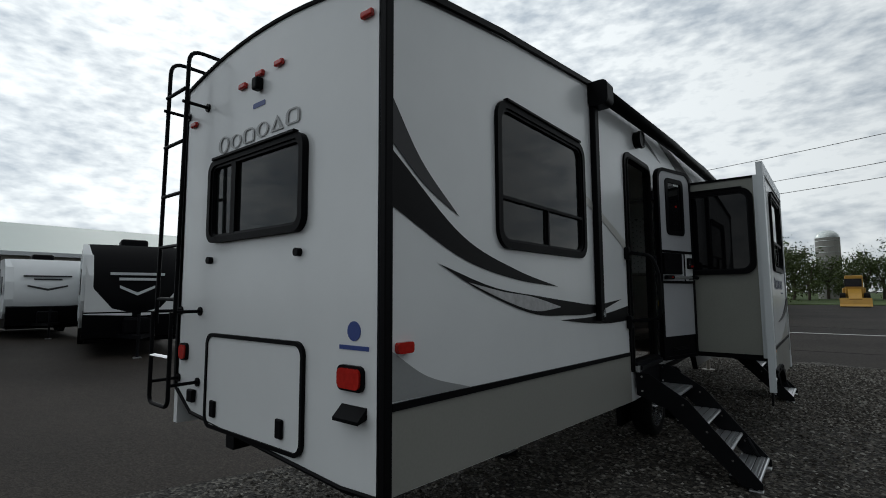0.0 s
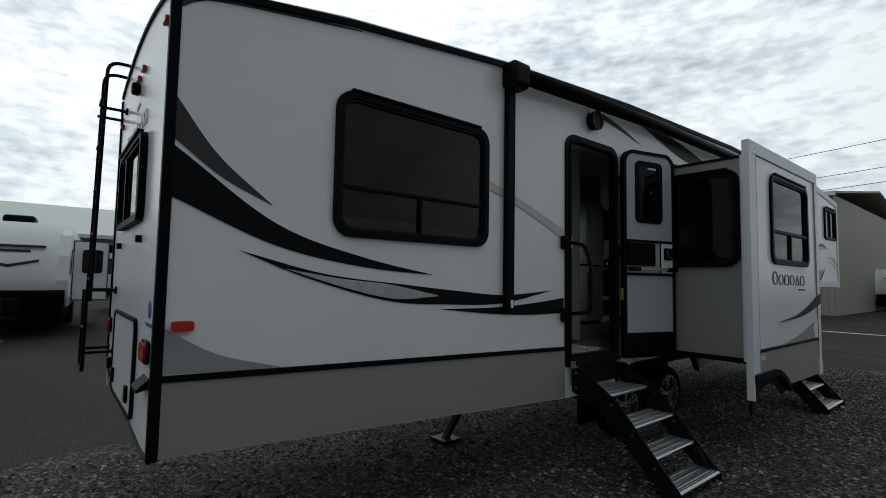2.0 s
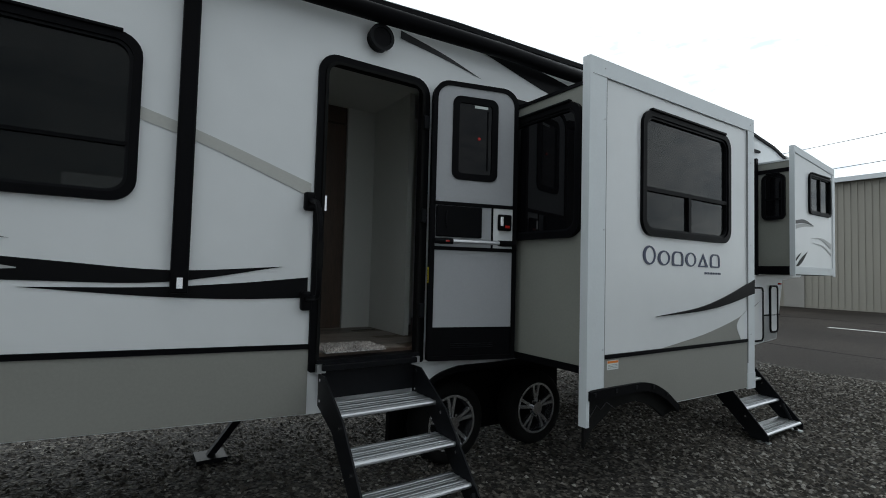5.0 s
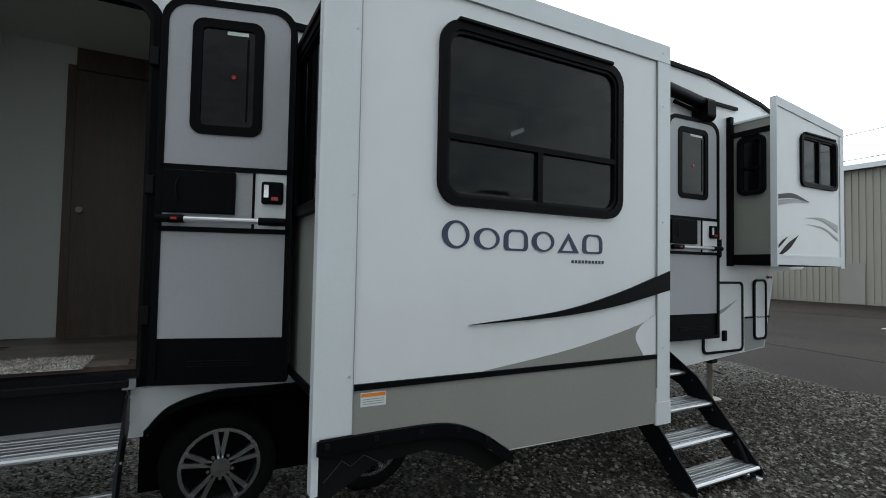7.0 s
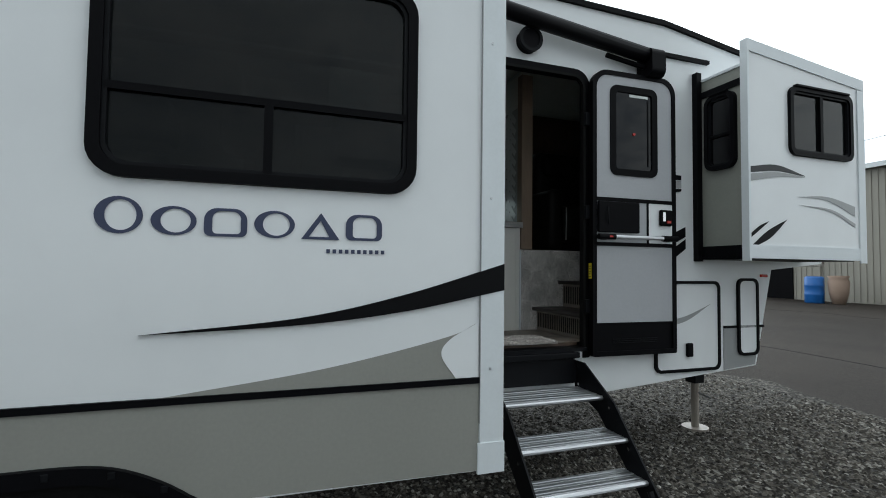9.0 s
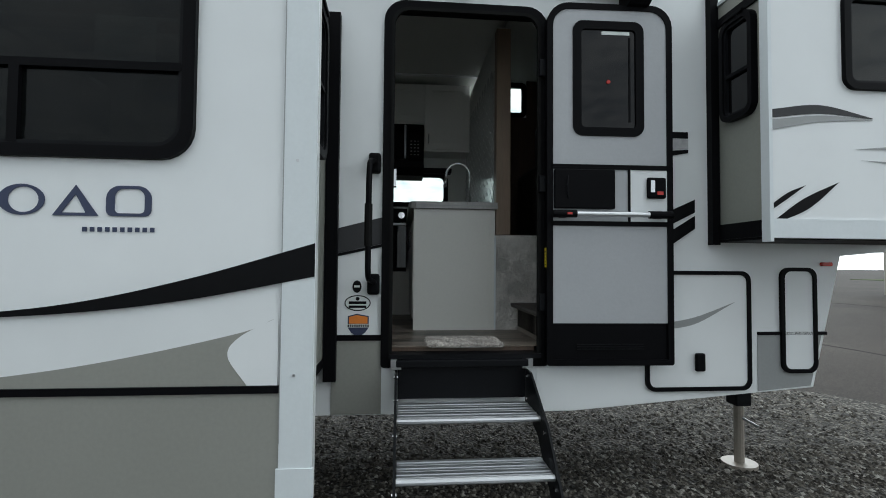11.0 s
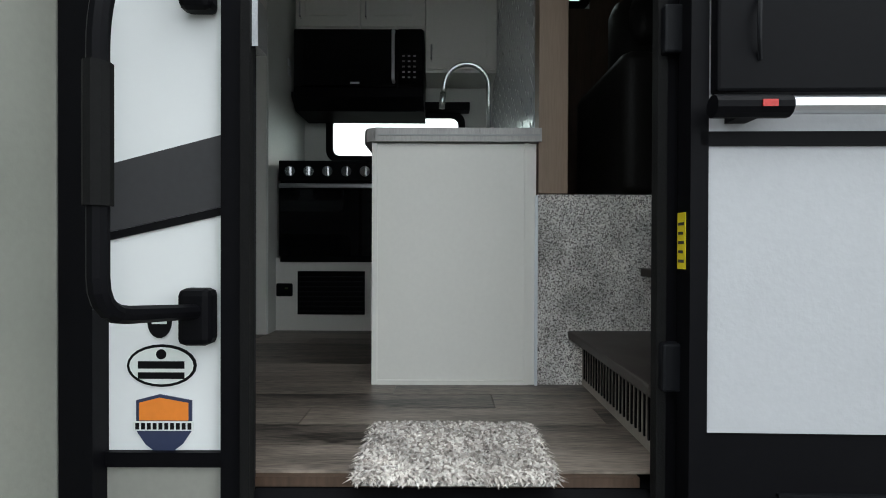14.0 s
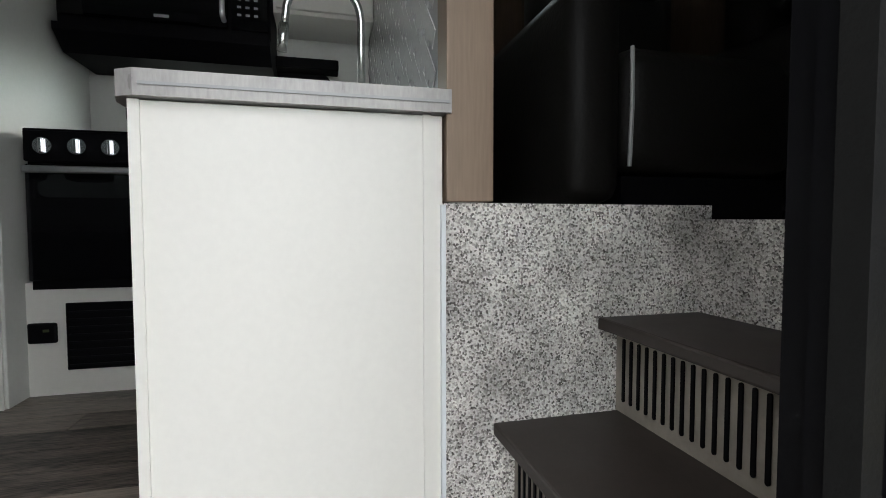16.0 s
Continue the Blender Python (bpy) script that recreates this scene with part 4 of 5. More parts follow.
decal("stripe", "x", TX + 0.003, [(10.65, 1.72), (10.81, 1.83), (11.01, 1.92)], [(10.66, 1.70), (10.84, 1.78), (11.01, 1.92)], BLACK_DECAL, slide2)
decal("stripe", "x", TX + 0.003, [(10.63, 1.80), (10.72, 1.86), (10.82, 1.90)], [(10.63, 1.77), (10.72, 1.83), (10.82, 1.90)], BLACK_DECAL, slide2)
nb = c_part("slide_out_box", boxed(WX - 0.1, TX - 0.051, 10.64, 10.66, 1.68, 3.08), GREY_SIDE, "grey slide-out box near the nose")
part("box_wall", boxed(WX - 0.1, TX - 0.051, 11.82, 11.86, 1.68, 3.08), GREY_SIDE, nb)
part("box_roof", prism(bmesh.new(), "x", [(10.63, 3.08), (11.86, 3.04), (11.86, 3.06), (10.63, 3.10)], WX - 0.1, TX - 0.051), TRIM_WHITE, nb)
part("box_floor", boxed(WX + 0.001, TX - 0.051, 10.63, 11.86, 1.615, 1.68), BLACK, nb)
part("box_band", boxed(WX + 0.001, TX - 0.051, 10.625, 10.64, 2.94, 2.99), BLACK, nb)
part("box_band", boxed(WX + 0.001, TX - 0.051, 10.622, 10.64, 1.63, 1.72), BLACK, nb)
window("end_window", nb, "y", -1.62, -1.35, 2.32, 2.92, 10.622, -1, 0.07, glass=GLASS_BLACK, width=0.03, bars=[(-1.59, -1.38, 2.58, 2.60)])
c_part("slide_seal", boxed(WX + 0.001, WX + 0.05, 10.585, 10.635, 1.60, 3.16), BLACK, "black slide-out seal")


def side_hatch(y0, y1, z0, z1, slope=0.0):
    """A luggage hatch with a black gasket and a latch."""
    h = c_part("luggage_hatch", frame_ring("x", y0, y1, z0, z1, 0.06, 0.024, WX + 0.001, WX + 0.022), BLACK, "white luggage hatch with black gasket")
    part("hatch_panel", prism(bmesh.new(), "x", round_rect(y0 + 0.02, y1 - 0.02, z0 + 0.02, z1 - 0.02, 0.05), WX + 0.001, WX + 0.012), WHITE, h)
    return h


h1 = side_hatch(10.17, 10.85, 0.71, 1.44)
part("hatch_latch", boxed(WX + 0.012, WX + 0.04, 10.48, 10.54, 0.83, 0.94, bevel=0.01), BLACK, h1)
decal("stripe", "x", WX + 0.012, [(10.3, 1.12), (10.5, 1.16), (10.75, 1.25)], [(10.3, 1.08), (10.5, 1.12), (10.75, 1.25)], GREY_DECAL, h1)
side_hatch(11.05, 11.29, 0.81, 1.465)
# landing jack
jack = c_part("landing_jack", tube(bmesh.new(), [(-2.3, 11.2, 0.7), (-2.3, 11.2, 0.03)], 0.035, 12), RISER, "silver landing jack leg")
part("jack_sleeve", boxed(-2.36, -2.24, 11.14, 11.26, 0.45, 0.9, bevel=0.01), BLACK_STEEL, jack)
part("jack_foot", disc(bmesh.new(), "z", (-2.3, 11.2), 0.12, 0.006, 0.03, 20), RISER, jack)
part("jack_crank", tube(bmesh.new(), [(-2.26, 11.2, 0.36), (-2.15, 11.24, 0.33)], 0.01, 6), ALU, jack)
for y in (1.95, 2.3):
    c_part("drain_pipe", tube(bmesh.new(), [(-2.2, y, 0.86), (-2.2, y, 0.6)], 0.04, 10), RUBBER)
# stickers beside the front door
s1 = c_part("sticker", prism(bmesh.new(), "x", [(8.445 + 0.075 * math.cos(a / 24 * 6.283), 1.24 + 0.046 * math.sin(a / 24 * 6.283)) for a in range(24)], WX, WX + 0.003), BLACK_DECAL, "oval black and white sticker")
part("sticker_face", prism(bmesh.new(), "x", [(8.445 + 0.069 * math.cos(a / 24 * 6.283), 1.24 + 0.040 * math.sin(a / 24 * 6.283)) for a in range(24)], WX + 0.003, WX + 0.004), PAPER, s1)
part("sticker_bar", boxed(WX + 0.004, WX + 0.005, 8.395, 8.495, 1.212, 1.226), BLACK_DECAL, s1)
part("sticker_bar", boxed(WX + 0.004, WX + 0.005, 8.395, 8.495, 1.234, 1.250), BLACK_DECAL, s1)
part("sticker_mark", disc(bmesh.new(), "x", (8.445, 1.265), 0.011, WX + 0.004, WX + 0.005, 14), BLACK_DECAL, s1)
s2 = c_part("sticker", prism(bmesh.new(), "x", [(8.39, 1.165), (8.44, 1.178), (8.51, 1.165), (8.51, 1.10), (8.49, 1.07), (8.45, 1.04), (8.41, 1.07), (8.39, 1.10)], WX, WX + 0.003), NAVY_PRINT, "orange and blue shield sticker")
part("shield_top", prism(bmesh.new(), "x", [(8.397, 1.16), (8.44, 1.171), (8.503, 1.16), (8.503, 1.122), (8.397, 1.122)], WX + 0.003, WX + 0.004), ORANGE, s2)
part("shield_band", boxed(WX + 0.003, WX + 0.005, 8.385, 8.515, 1.10, 1.12), PAPER, s2)
for i in range(10):
    part("shield_mark", boxed(WX + 0.005, WX + 0.006, 8.39 + i * 0.0125, 8.398 + i * 0.0125, 1.103, 1.117), BLACK_DECAL, s2)
s3 = c_part("sticker", prism(bmesh.new(), "x", [(8.44 + 0.026 * math.cos(a / 18 * 6.283), 1.335 + 0.036 * math.sin(a / 18 * 6.283)) for a in range(18)], WX, WX + 0.003), BLACK_DECAL, "small black oval sticker")
part("sticker_bar", boxed(WX + 0.003, WX + 0.004, 8.424, 8.456, 1.33, 1.342), PAPER, s3)

# wheels
def wheel(yc):
    bm = bmesh.new()
    prof = [(0.22, -0.02), (0.25, 0.0), (0.295, 0.0), (0.32, -0.03), (0.325, -0.10), (0.32, -0.18), (0.295, -0.21), (0.22, -0.21)]
    n = 36
    rows = [[bm.verts.new((-1.83 + d, yc + r * math.cos(6.2832 * i / n), 0.33 + r * math.sin(6.2832 * i / n))) for r, d in prof] for i in range(n)]
    for i in range(n):
        for k in range(len(prof) - 1):
            bm.faces.new((rows[i][k], rows[i][k + 1], rows[(i + 1) % n][k + 1], rows[(i + 1) % n][k]))
    w = c_part("wheel", bm, RUBBER, "black tyre on a five-spoke alloy rim", True)
    circ = lambda r: [(yc + r * math.cos(6.2832 * i / 28), 0.33 + r * math.sin(6.2832 * i / 28)) for i in range(28)]
    part("rim", ring(bmesh.new(), "x", circ(0.225), circ(0.205), -1.95, -1.835), RIM, w, "silver alloy rim")
    part("rim_dish", prism(bmesh.new(), "x", circ(0.205), -1.94, -1.92), BLACK, w)
    for k in range(5):
        for e in (-0.16, 0.16):
            a = radians(90 + 72 * k) + e
            b = radians(90 + 72 * k) + e * 0.5
            c, s = math.cos(a), math.sin(a)
            c2, s2_ = math.cos(b), math.sin(b)
            o = 0.013
            part("spoke", prism(bmesh.new(), "x", [(yc + 0.05 * c2 - o * s2_, 0.33 + 0.05 * s2_ + o * c2), (yc + 0.05 * c2 + o * s2_, 0.33 + 0.05 * s2_ - o * c2), (yc + 0.21 * c + o * s, 0.33 + 0.21 * s - o * c), (yc + 0.21 * c - o * s, 0.33 + 0.21 * s + o * c)], -1.875, -1.845), RIM, w)
    part("hub_cap", disc(bmesh.new(), "x", (yc, 0.33), 0.055, -1.88, -1.82, 20), CHROME, w)
    for k in range(5):
        a = radians(54 + 72 * k)
        part("lug_nut", disc(bmesh.new(), "x", (yc + 0.07 * math.cos(a), 0.33 + 0.07 * math.sin(a)), 0.011, -1.86, -1.84, 6), CHROME, w)


wheel(5.83)
wheel(6.76)
bm = bmesh.new()
AR = spline([(5.44, 0.62), (5.56, 0.74), (5.78, 0.80), (6.1, 0.80), (7.0, 0.80), (7.25, 0.6)], 30)
prism(bm, "x", [(p.x, p.y + 0.012) for p in AR] + [(p.x, p.y - 0.03) for p in AR[::-1]], WX - 0.03, WX + 0.03)
c_part("wheel_arch", bm, BLACK, "black wheel-arch moulding")
c_part("arch_panel", prism(bmesh.new(), "x", [(5.42, 0.62), (5.44, 0.63), (5.56, 0.75), (5.78, 0.815), (6.17, 0.815), (6.17, 0.86), (5.42, 0.86)], WX + 0.001, WX + 0.006), WHITE)
c_part("wheel_well", boxed(-2.15, -2.10, 5.4, 7.3, 0.15, 0.86), BLACK)
c_part("axle", tube(bmesh.new(), [(-3.5, 5.83, 0.33), (-1.95, 5.83, 0.33)], 0.04, 10), BLACK_STEEL)
c_part("axle", tube(bmesh.new(), [(-3.5, 6.76, 0.33), (-1.95, 6.76, 0.33)], 0.04, 10), BLACK_STEEL)
c_part("stabiliser", prism(bmesh.new(), "x", [(4.2, 0.04), (4.26, 0.04), (4.9, 0.86), (4.82, 0.86)], -2.92, -2.86), BLACK_STEEL)
c_part("stabiliser_foot", boxed(-3.0, -2.78, 4.12, 4.34, 0.006, 0.04), BLACK_STEEL)

# ---- interior ----
FZ = 0.98
floor = tagged(part("floor", boxed(LX + 0.051, WX - 0.052, 4.3, 9.5, 0.952, FZ - 0.006), WOOD_DARK), "grey-brown wood-look vinyl plank floor", "floor", kind="structure")
tagged(part("ceiling", boxed(LX + 0.05, WX - 0.052, 3.0, 5.9, 3.1, 3.14), WALL_IN), "pale flat ceiling", "ceiling", kind="structure")
tagged(part("ceiling", boxed(LX + 0.051, WX - 0.052, 5.9, 9.5, 3.4, 3.44), WALL_IN), "pale flat kitchen ceiling", "ceiling", kind="structure")
tagged(part("ceiling", boxed(LX + 0.05, WX - 0.052, 9.5, 12.2, 3.36, 3.39), WALL_IN), "pale flat ceiling over the raised lounge", "ceiling", kind="structure")
for y0, y1, z0, z1 in ((6.9, 8.22, 0.95, 3.4), (9.18, 9.6, 0.95, 3.4), (8.22, 9.18, 0.95, 2.14), (8.22, 9.18, 2.46, 3.4)):
    tagged(part("wall_kitchen", boxed(-4.30, -4.25, y0, y1, z0, z1), WALL_IN), "pale kitchen wall panel", "wall", kind="structure")
tagged(part("wall_east", boxed(-4.3, -2.50, 9.42, 9.50, 0.95, 3.3), WALL_IN), "pale partition beside the sink", "wall", kind="structure")
tagged(part("wall_west", boxed(-4.3, LX + 0.3, 6.95, 7.0, 0.95, 3.4), WALL_IN), "pale end wall of the kitchen recess", "wall", kind="structure")
tagged(part("ceiling", boxed(-4.3, LX + 0.05, 6.95, 9.5, 3.401, 3.44), WALL_IN), "pale ceiling of the kitchen recess", "ceiling", kind="structure")
tagged(part("floor_recess", boxed(-4.25, LX + 0.05, 7.0, 9.42, 0.94, FZ - 0.006), WOOD_DARK), "dark floor of the kitchen recess", "floor", kind="structure")
# kitchen window
kw = tagged(part("window_kitchen", frame_ring("x", 8.19, 9.21, 2.11, 2.49, 0.09, 0.05, -4.25, -4.225), BLACK), "low black-framed kitchen window, bright outside", "window", kind="structure")
part("pane", boxed(-4.28, -4.275, 8.2, 9.2, 2.12, 2.48), GLASS_CLEAR, kw).visible_shadow = False
part("valance", boxed(-4.25, -4.13, 8.12, 9.24, 2.475, 2.53, bevel=0.006), BLACK, kw, "black window valance")
lw = tagged(part("window_lounge", frame_ring("x", 9.58, 9.96, 2.98, 3.34, 0.06, 0.05, LX + 0.05, LX + 0.07), BLACK), "lounge window with bright sky behind", "window", kind="structure")
part("pane", boxed(LX + 0.02, LX + 0.025, 9.6, 9.94, 3.0, 3.32), GLASS_CLEAR, lw).visible_shadow = False

# island end with sink counter
isl = thing("kitchen_cabinet", "off-white kitchen base cabinet with a plain end panel", "cabinet", (-3.3, 9.1, FZ))
inv = Matrix.Translation((3.3, -9.1, -FZ))


def under(parent, m, name, bm, mat, label="", smooth=False):
    ob = part(name, bm, mat, parent, label, smooth)
    ob.matrix_parent_inverse = m
    return ob


under(isl, inv, "body", boxed(-4.24, -2.50, 8.80, 9.40, FZ + 0.01, 1.885), CAB_WHITE)
under(isl, inv, "end_panel", boxed(-2.50, -2.488, 8.785, 9.40, FZ, 1.885, bevel=0.003), CAB_WHITE)
under(isl, inv, "edge_strip", boxed(-2.488, -2.482, 8.785, 8.805, FZ, 1.885), CAB_WHITE)
under(isl, inv, "edge_strip", boxed(-2.488, -2.482, 9.355, 9.372, FZ, 1.885), CAB_WHITE)
under(isl, inv, "edge_strip", boxed(-2.489, -2.474, 9.394, 9.404, FZ, 1.69), TRIM_WHITE)
under(isl, inv, "foot_strip", boxed(-2.488, -2.480, 8.806, 9.354, FZ, FZ + 0.018), CAB_WHITE)
for i in range(3):
    d = under(isl, inv, "door", boxed(-3.02 - i * 0.5, -2.56 - i * 0.5, 8.775, 8.795, 1.06, 1.80, bevel=0.006), CAB_WHITE)
    part("handle", tube(bmesh.new(), [(-2.66 - i * 0.5, 8.765, 1.6), (-2.66 - i * 0.5, 8.765, 1.72)], 0.006, 8), CHROME, d)
ct = tagged(part("countertop", prism(bmesh.new(), "z", [(-4.24, 8.75), (-2.53, 8.75), (-2.485, 8.765), (-2.465, 8.80), (-2.465, 9.415), (-4.24, 9.415)], 1.888, 1.938), COUNTER), "grey laminate countertop with rounded corner", "countertop")
part("edge_groove", boxed(-2.466, -2.462, 8.81, 9.41, 1.908, 1.914), GREY_DECAL, ct)
FX, FY, FB = -2.80, 9.25, 1.938
fa = thing("faucet", "tall stainless gooseneck kitchen faucet", "faucet", (FX, FY, FB))
fi = Matrix.Translation((-FX, -FY, -FB))
arc = [(FX, FY, FB), (FX, FY, FB + 0.25)] + [(FX, FY - 0.098 + 0.098 * math.cos(a), FB + 0.26 + 0.1 * math.sin(a)) for a in [math.pi * i / 14 for i in range(15)]] + [(FX, FY - 0.20, FB + 0.23)]
under(fa, fi, "spout", tube(bmesh.new(), arc, 0.0105, 12), STEEL, "", True)
under(fa, fi, "spray_head", tube(bmesh.new(), [(FX, FY - 0.20, FB + 0.235), (FX, FY - 0.207, FB + 0.165)], 0.0135, 12), STEEL, "", True)
under(fa, fi, "base", disc(bmesh.new(), "z", (FX, FY), 0.02, FB, FB + 0.03, 16), STEEL)
under(fa, fi, "lever", tube(bmesh.new(), [(FX, FY + 0.012, FB + 0.024), (FX + 0.02, FY + 0.065, FB + 0.055)], 0.005, 8), CHROME)

# herringbone splash tiles on the partition
splash = tagged(part("backsplash", boxed(-4.24, -2.52, 9.412, 9.419, 1.92, 3.0), GREY_DECAL), "pale marble herringbone backsplash", "backsplash", kind="structure")
tm = bmesh.new()
box(tm, -0.10, 0.10, -0.003, 0.0, -0.024, 0.024)
tme = bpy.data.meshes.new("tile")
tm.to_mesh(tme)
tm.free()
tme.materials.append(TILE)
for i in range(13):
    for j in range(11):
        for s in (-1, 1):
            x, z = -4.15 + i * 0.14 + (0.07 if s > 0 else 0), 1.97 + j * 0.098
            if x < -2.62 and z < 2.96:
                o = new("tile", tme)
                o.parent = splash
                o.matrix_basis = pose(x, 9.411 - (0.0006 if s > 0 else 0), z, 0, s * 45, 0)

# range
rg = thing("kitchen_range", "black gas range with silver knobs and oven door", "stove", (-3.9, 8.42, FZ))
ri = Matrix.Translation((3.9, -8.42, -FZ))
under(rg, ri, "body", boxed(-4.24, -3.62, 8.06, 8.745, FZ + 0.42, 1.97), BLACK)
under(rg, ri, "control_panel", boxed(-3.62, -3.59, 8.06, 8.745, 1.89, 2.005, bevel=0.005), BLACK)
under(rg, ri, "cooktop", boxed(-4.2, -3.6, 8.055, 8.75, 1.97, 2.015, bevel=0.006), BLACK)
for i in range(6):
    y = 8.135 + i * 0.112
    k = under(rg, ri, "knob", disc(bmesh.new(), "x", (y, 1.945), 0.031, -3.59, -3.562, 18), CHROME, "silver range knob")
    part("knob_grip", boxed(-3.562, -3.548, y - 0.007, y + 0.007, 1.918, 1.972, bevel=0.003), CHROME, k)
od = under(rg, ri, "oven_door", boxed(-3.62, -3.595, 8.06, 8.745, 1.435, 1.88, bevel=0.005), GLASS_BLACK, "black glass oven door")
part("handle", boxed(-3.585, -3.56, 8.065, 8.74, 1.845, 1.872, bevel=0.006), ALU, od)
rp = thing("range_base_panel", "off-white panel below the range with a dark vent", "cabinet", (-3.9, 8.42, FZ))
under(rp, ri, "panel", boxed(-4.2, -3.63, 8.02, 8.79, FZ, 1.425), CAB_WHITE)
under(rp, ri, "vent", boxed(-3.63, -3.618, 8.165, 8.575, 1.08, 1.345, bevel=0.004), BLACK, "dark furnace vent")
for i in range(8):
    under(rp, ri, "vent_slat", boxed(-3.618, -3.612, 8.175, 8.565, 1.095 + i * 0.03, 1.103 + i * 0.03), BLACK_STEEL)
ol = under(rp, ri, "outlet", boxed(-3.63, -3.615, 8.035, 8.135, 1.19, 1.27, bevel=0.008), BLACK, "black outlet plate")
part("outlet_light", boxed(-3.615, -3.612, 8.09, 8.11, 1.235, 1.245), LEAF, ol)
pn = thing("tall_side_panel", "pale upright panel between refrigerator and range", "panel", (-3.9, 7.98, FZ))
under(pn, Matrix.Translation((3.9, -7.98, -FZ)), "board", boxed(-4.24, -3.50, 7.955, 8.03, FZ, 3.38, bevel=0.004), WALL_IN)
under(pn, Matrix.Translation((3.9, -7.98, -FZ)), "edge_trim", boxed(-3.50, -3.49, 7.965, 8.02, FZ, 3.38, bevel=0.002), CAB_WHITE)
for z in (2.62, 2.68):
    under(pn, Matrix.Translation((3.9, -7.98, -FZ)), "switch", boxed(-3.9, -3.84, 8.03, 8.038, z, z + 0.045, bevel=0.003), TRIM_WHITE)

mw = thing("microwave", "black over-the-range microwave with a silver handle", "microwave", (-4.0, 8.48, 2.41))
mi = Matrix.Translation((4.0, -8.48, -2.41))
under(mw, mi, "body", boxed(-4.24, -3.87, 8.06, 8.92, 2.49, 2.93, bevel=0.012), BLACK)
under(mw, mi, "door", boxed(-3.87, -3.845, 8.07, 8.74, 2.54, 2.92, bevel=0.01), GLASS_BLACK)
under(mw, mi, "handle", tube(bmesh.new(), bend([(-3.845, 8.725, 2.57), (-3.80, 8.725, 2.58), (-3.80, 8.725, 2.89), (-3.845, 8.725, 2.90)], 0.015), 0.011, 10), ALU, "silver bar handle")
kp = under(mw, mi, "keypad", boxed(-3.87, -3.85, 8.755, 8.91, 2.54, 2.92), GLASS_BLACK)
for i in range(5):
    for j in range(3):
        part("key", boxed(-3.85, -3.849, 8.78 + j * 0.036, 8.797 + j * 0.036, 2.60 + i * 0.035, 2.61 + i * 0.035), GREY_DECAL, kp)
under(mw, mi, "hood", prism(bmesh.new(), "y", [(-4.24, 2.40), (-3.92, 2.40), (-3.83, 2.47), (-3.83, 2.50), (-4.24, 2.50)], 8.06, 8.92), BLACK)
under(mw, mi, "emblem", boxed(-3.845, -3.843, 8.44, 8.50, 2.56, 2.572), ALU)


def upper_cabinet(y0, y1, z0, z1, x=-3.92):
    c = thing("upper_cabinet", "off-white upper kitchen cabinet with raised-panel door", "cabinet", (x, (y0 + y1) / 2, z0), "upper cabinets")
    m = Matrix.Translation((-x, -(y0 + y1) / 2, -z0))
    under(c, m, "body", boxed(-4.24, x, y0, y1, z0, z1), CAB_WHITE)
    d = under(c, m, "door", ring(bmesh.new(), "x", round_rect(y0 + 0.012, y1 - 0.012, z0 + 0.02, z1 - 0.012, 0.006), round_rect(y0 + 0.07, y1 - 0.07, z0 + 0.08, z1 - 0.07, 0.004), x, x + 0.02), CAB_WHITE)
    part("door_panel", boxed(x, x + 0.008, y0 + 0.07, y1 - 0.07, z0 + 0.08, z1 - 0.07), CAB_WHITE, d)
    part("door_bead", frame_ring("x", y0 + 0.085, y1 - 0.085, z0 + 0.095, z1 - 0.085, 0.006, 0.012, x + 0.008, x + 0.014), CAB_WHITE, d)
    h = part("handle", tube(bmesh.new(), bend([(x + 0.02, y0 + 0.04, z0 + 0.07), (x + 0.045, y0 + 0.04, z0 + 0.08), (x + 0.045, y0 + 0.04, z0 + 0.17), (x + 0.02, y0 + 0.04, z0 + 0.18)], 0.01), 0.006, 8), CHROME, d)


upper_cabinet(8.93, 9.405, 2.66, 3.37)
upper_cabinet(8.06, 8.49, 2.94, 3.37)
upper_cabinet(8.495, 8.925, 2.94, 3.37)

fr = thing("refrigerator", "stainless steel four-door refrigerator", "refrigerator", (-3.8, 7.55, FZ))
fri = Matrix.Translation((3.8, -7.55, -FZ))
under(fr, fri, "body", boxed(-4.24, -3.50, 7.14, 7.95, FZ + 0.02, 2.90), BLACK)
for y0, y1 in ((7.15, 7.545), (7.555, 7.945)):
    for z0, z1 in ((FZ + 0.05, 1.885), (1.90, 2.89)):
        d = under(fr, fri, "door", boxed(-3.50, -3.44, y0, y1, z0, z1, bevel=0.012), STEEL, "brushed steel door")
        part("handle", boxed(-3.44, -3.42, (y1 - 0.035 if y0 < 7.5 else y0 + 0.01), (y1 - 0.01 if y0 < 7.5 else y0 + 0.035), z0 + 0.1, z1 - 0.1, bevel=0.005), STEEL, d)

for y0, y1, z0, z1 in ((9.51, 9.58, 1.66, 3.36), (9.96, 12.3, 1.66, 3.36), (9.58, 9.96, 1.66, 2.98)):
    tagged(part("wall_lounge", boxed(LX + 0.051, LX + 0.068, y0, y1, z0, z1), WOOD_DARK), "dark wood-grain lounge wall panel", "wall", kind="structure")
tagged(part("wall_lounge", boxed(LX + 0.07, WX - 0.06, 12.2, 12.25, 1.6, 3.0), WOOD_DARK), "dark front lounge wall", "wall", kind="structure")
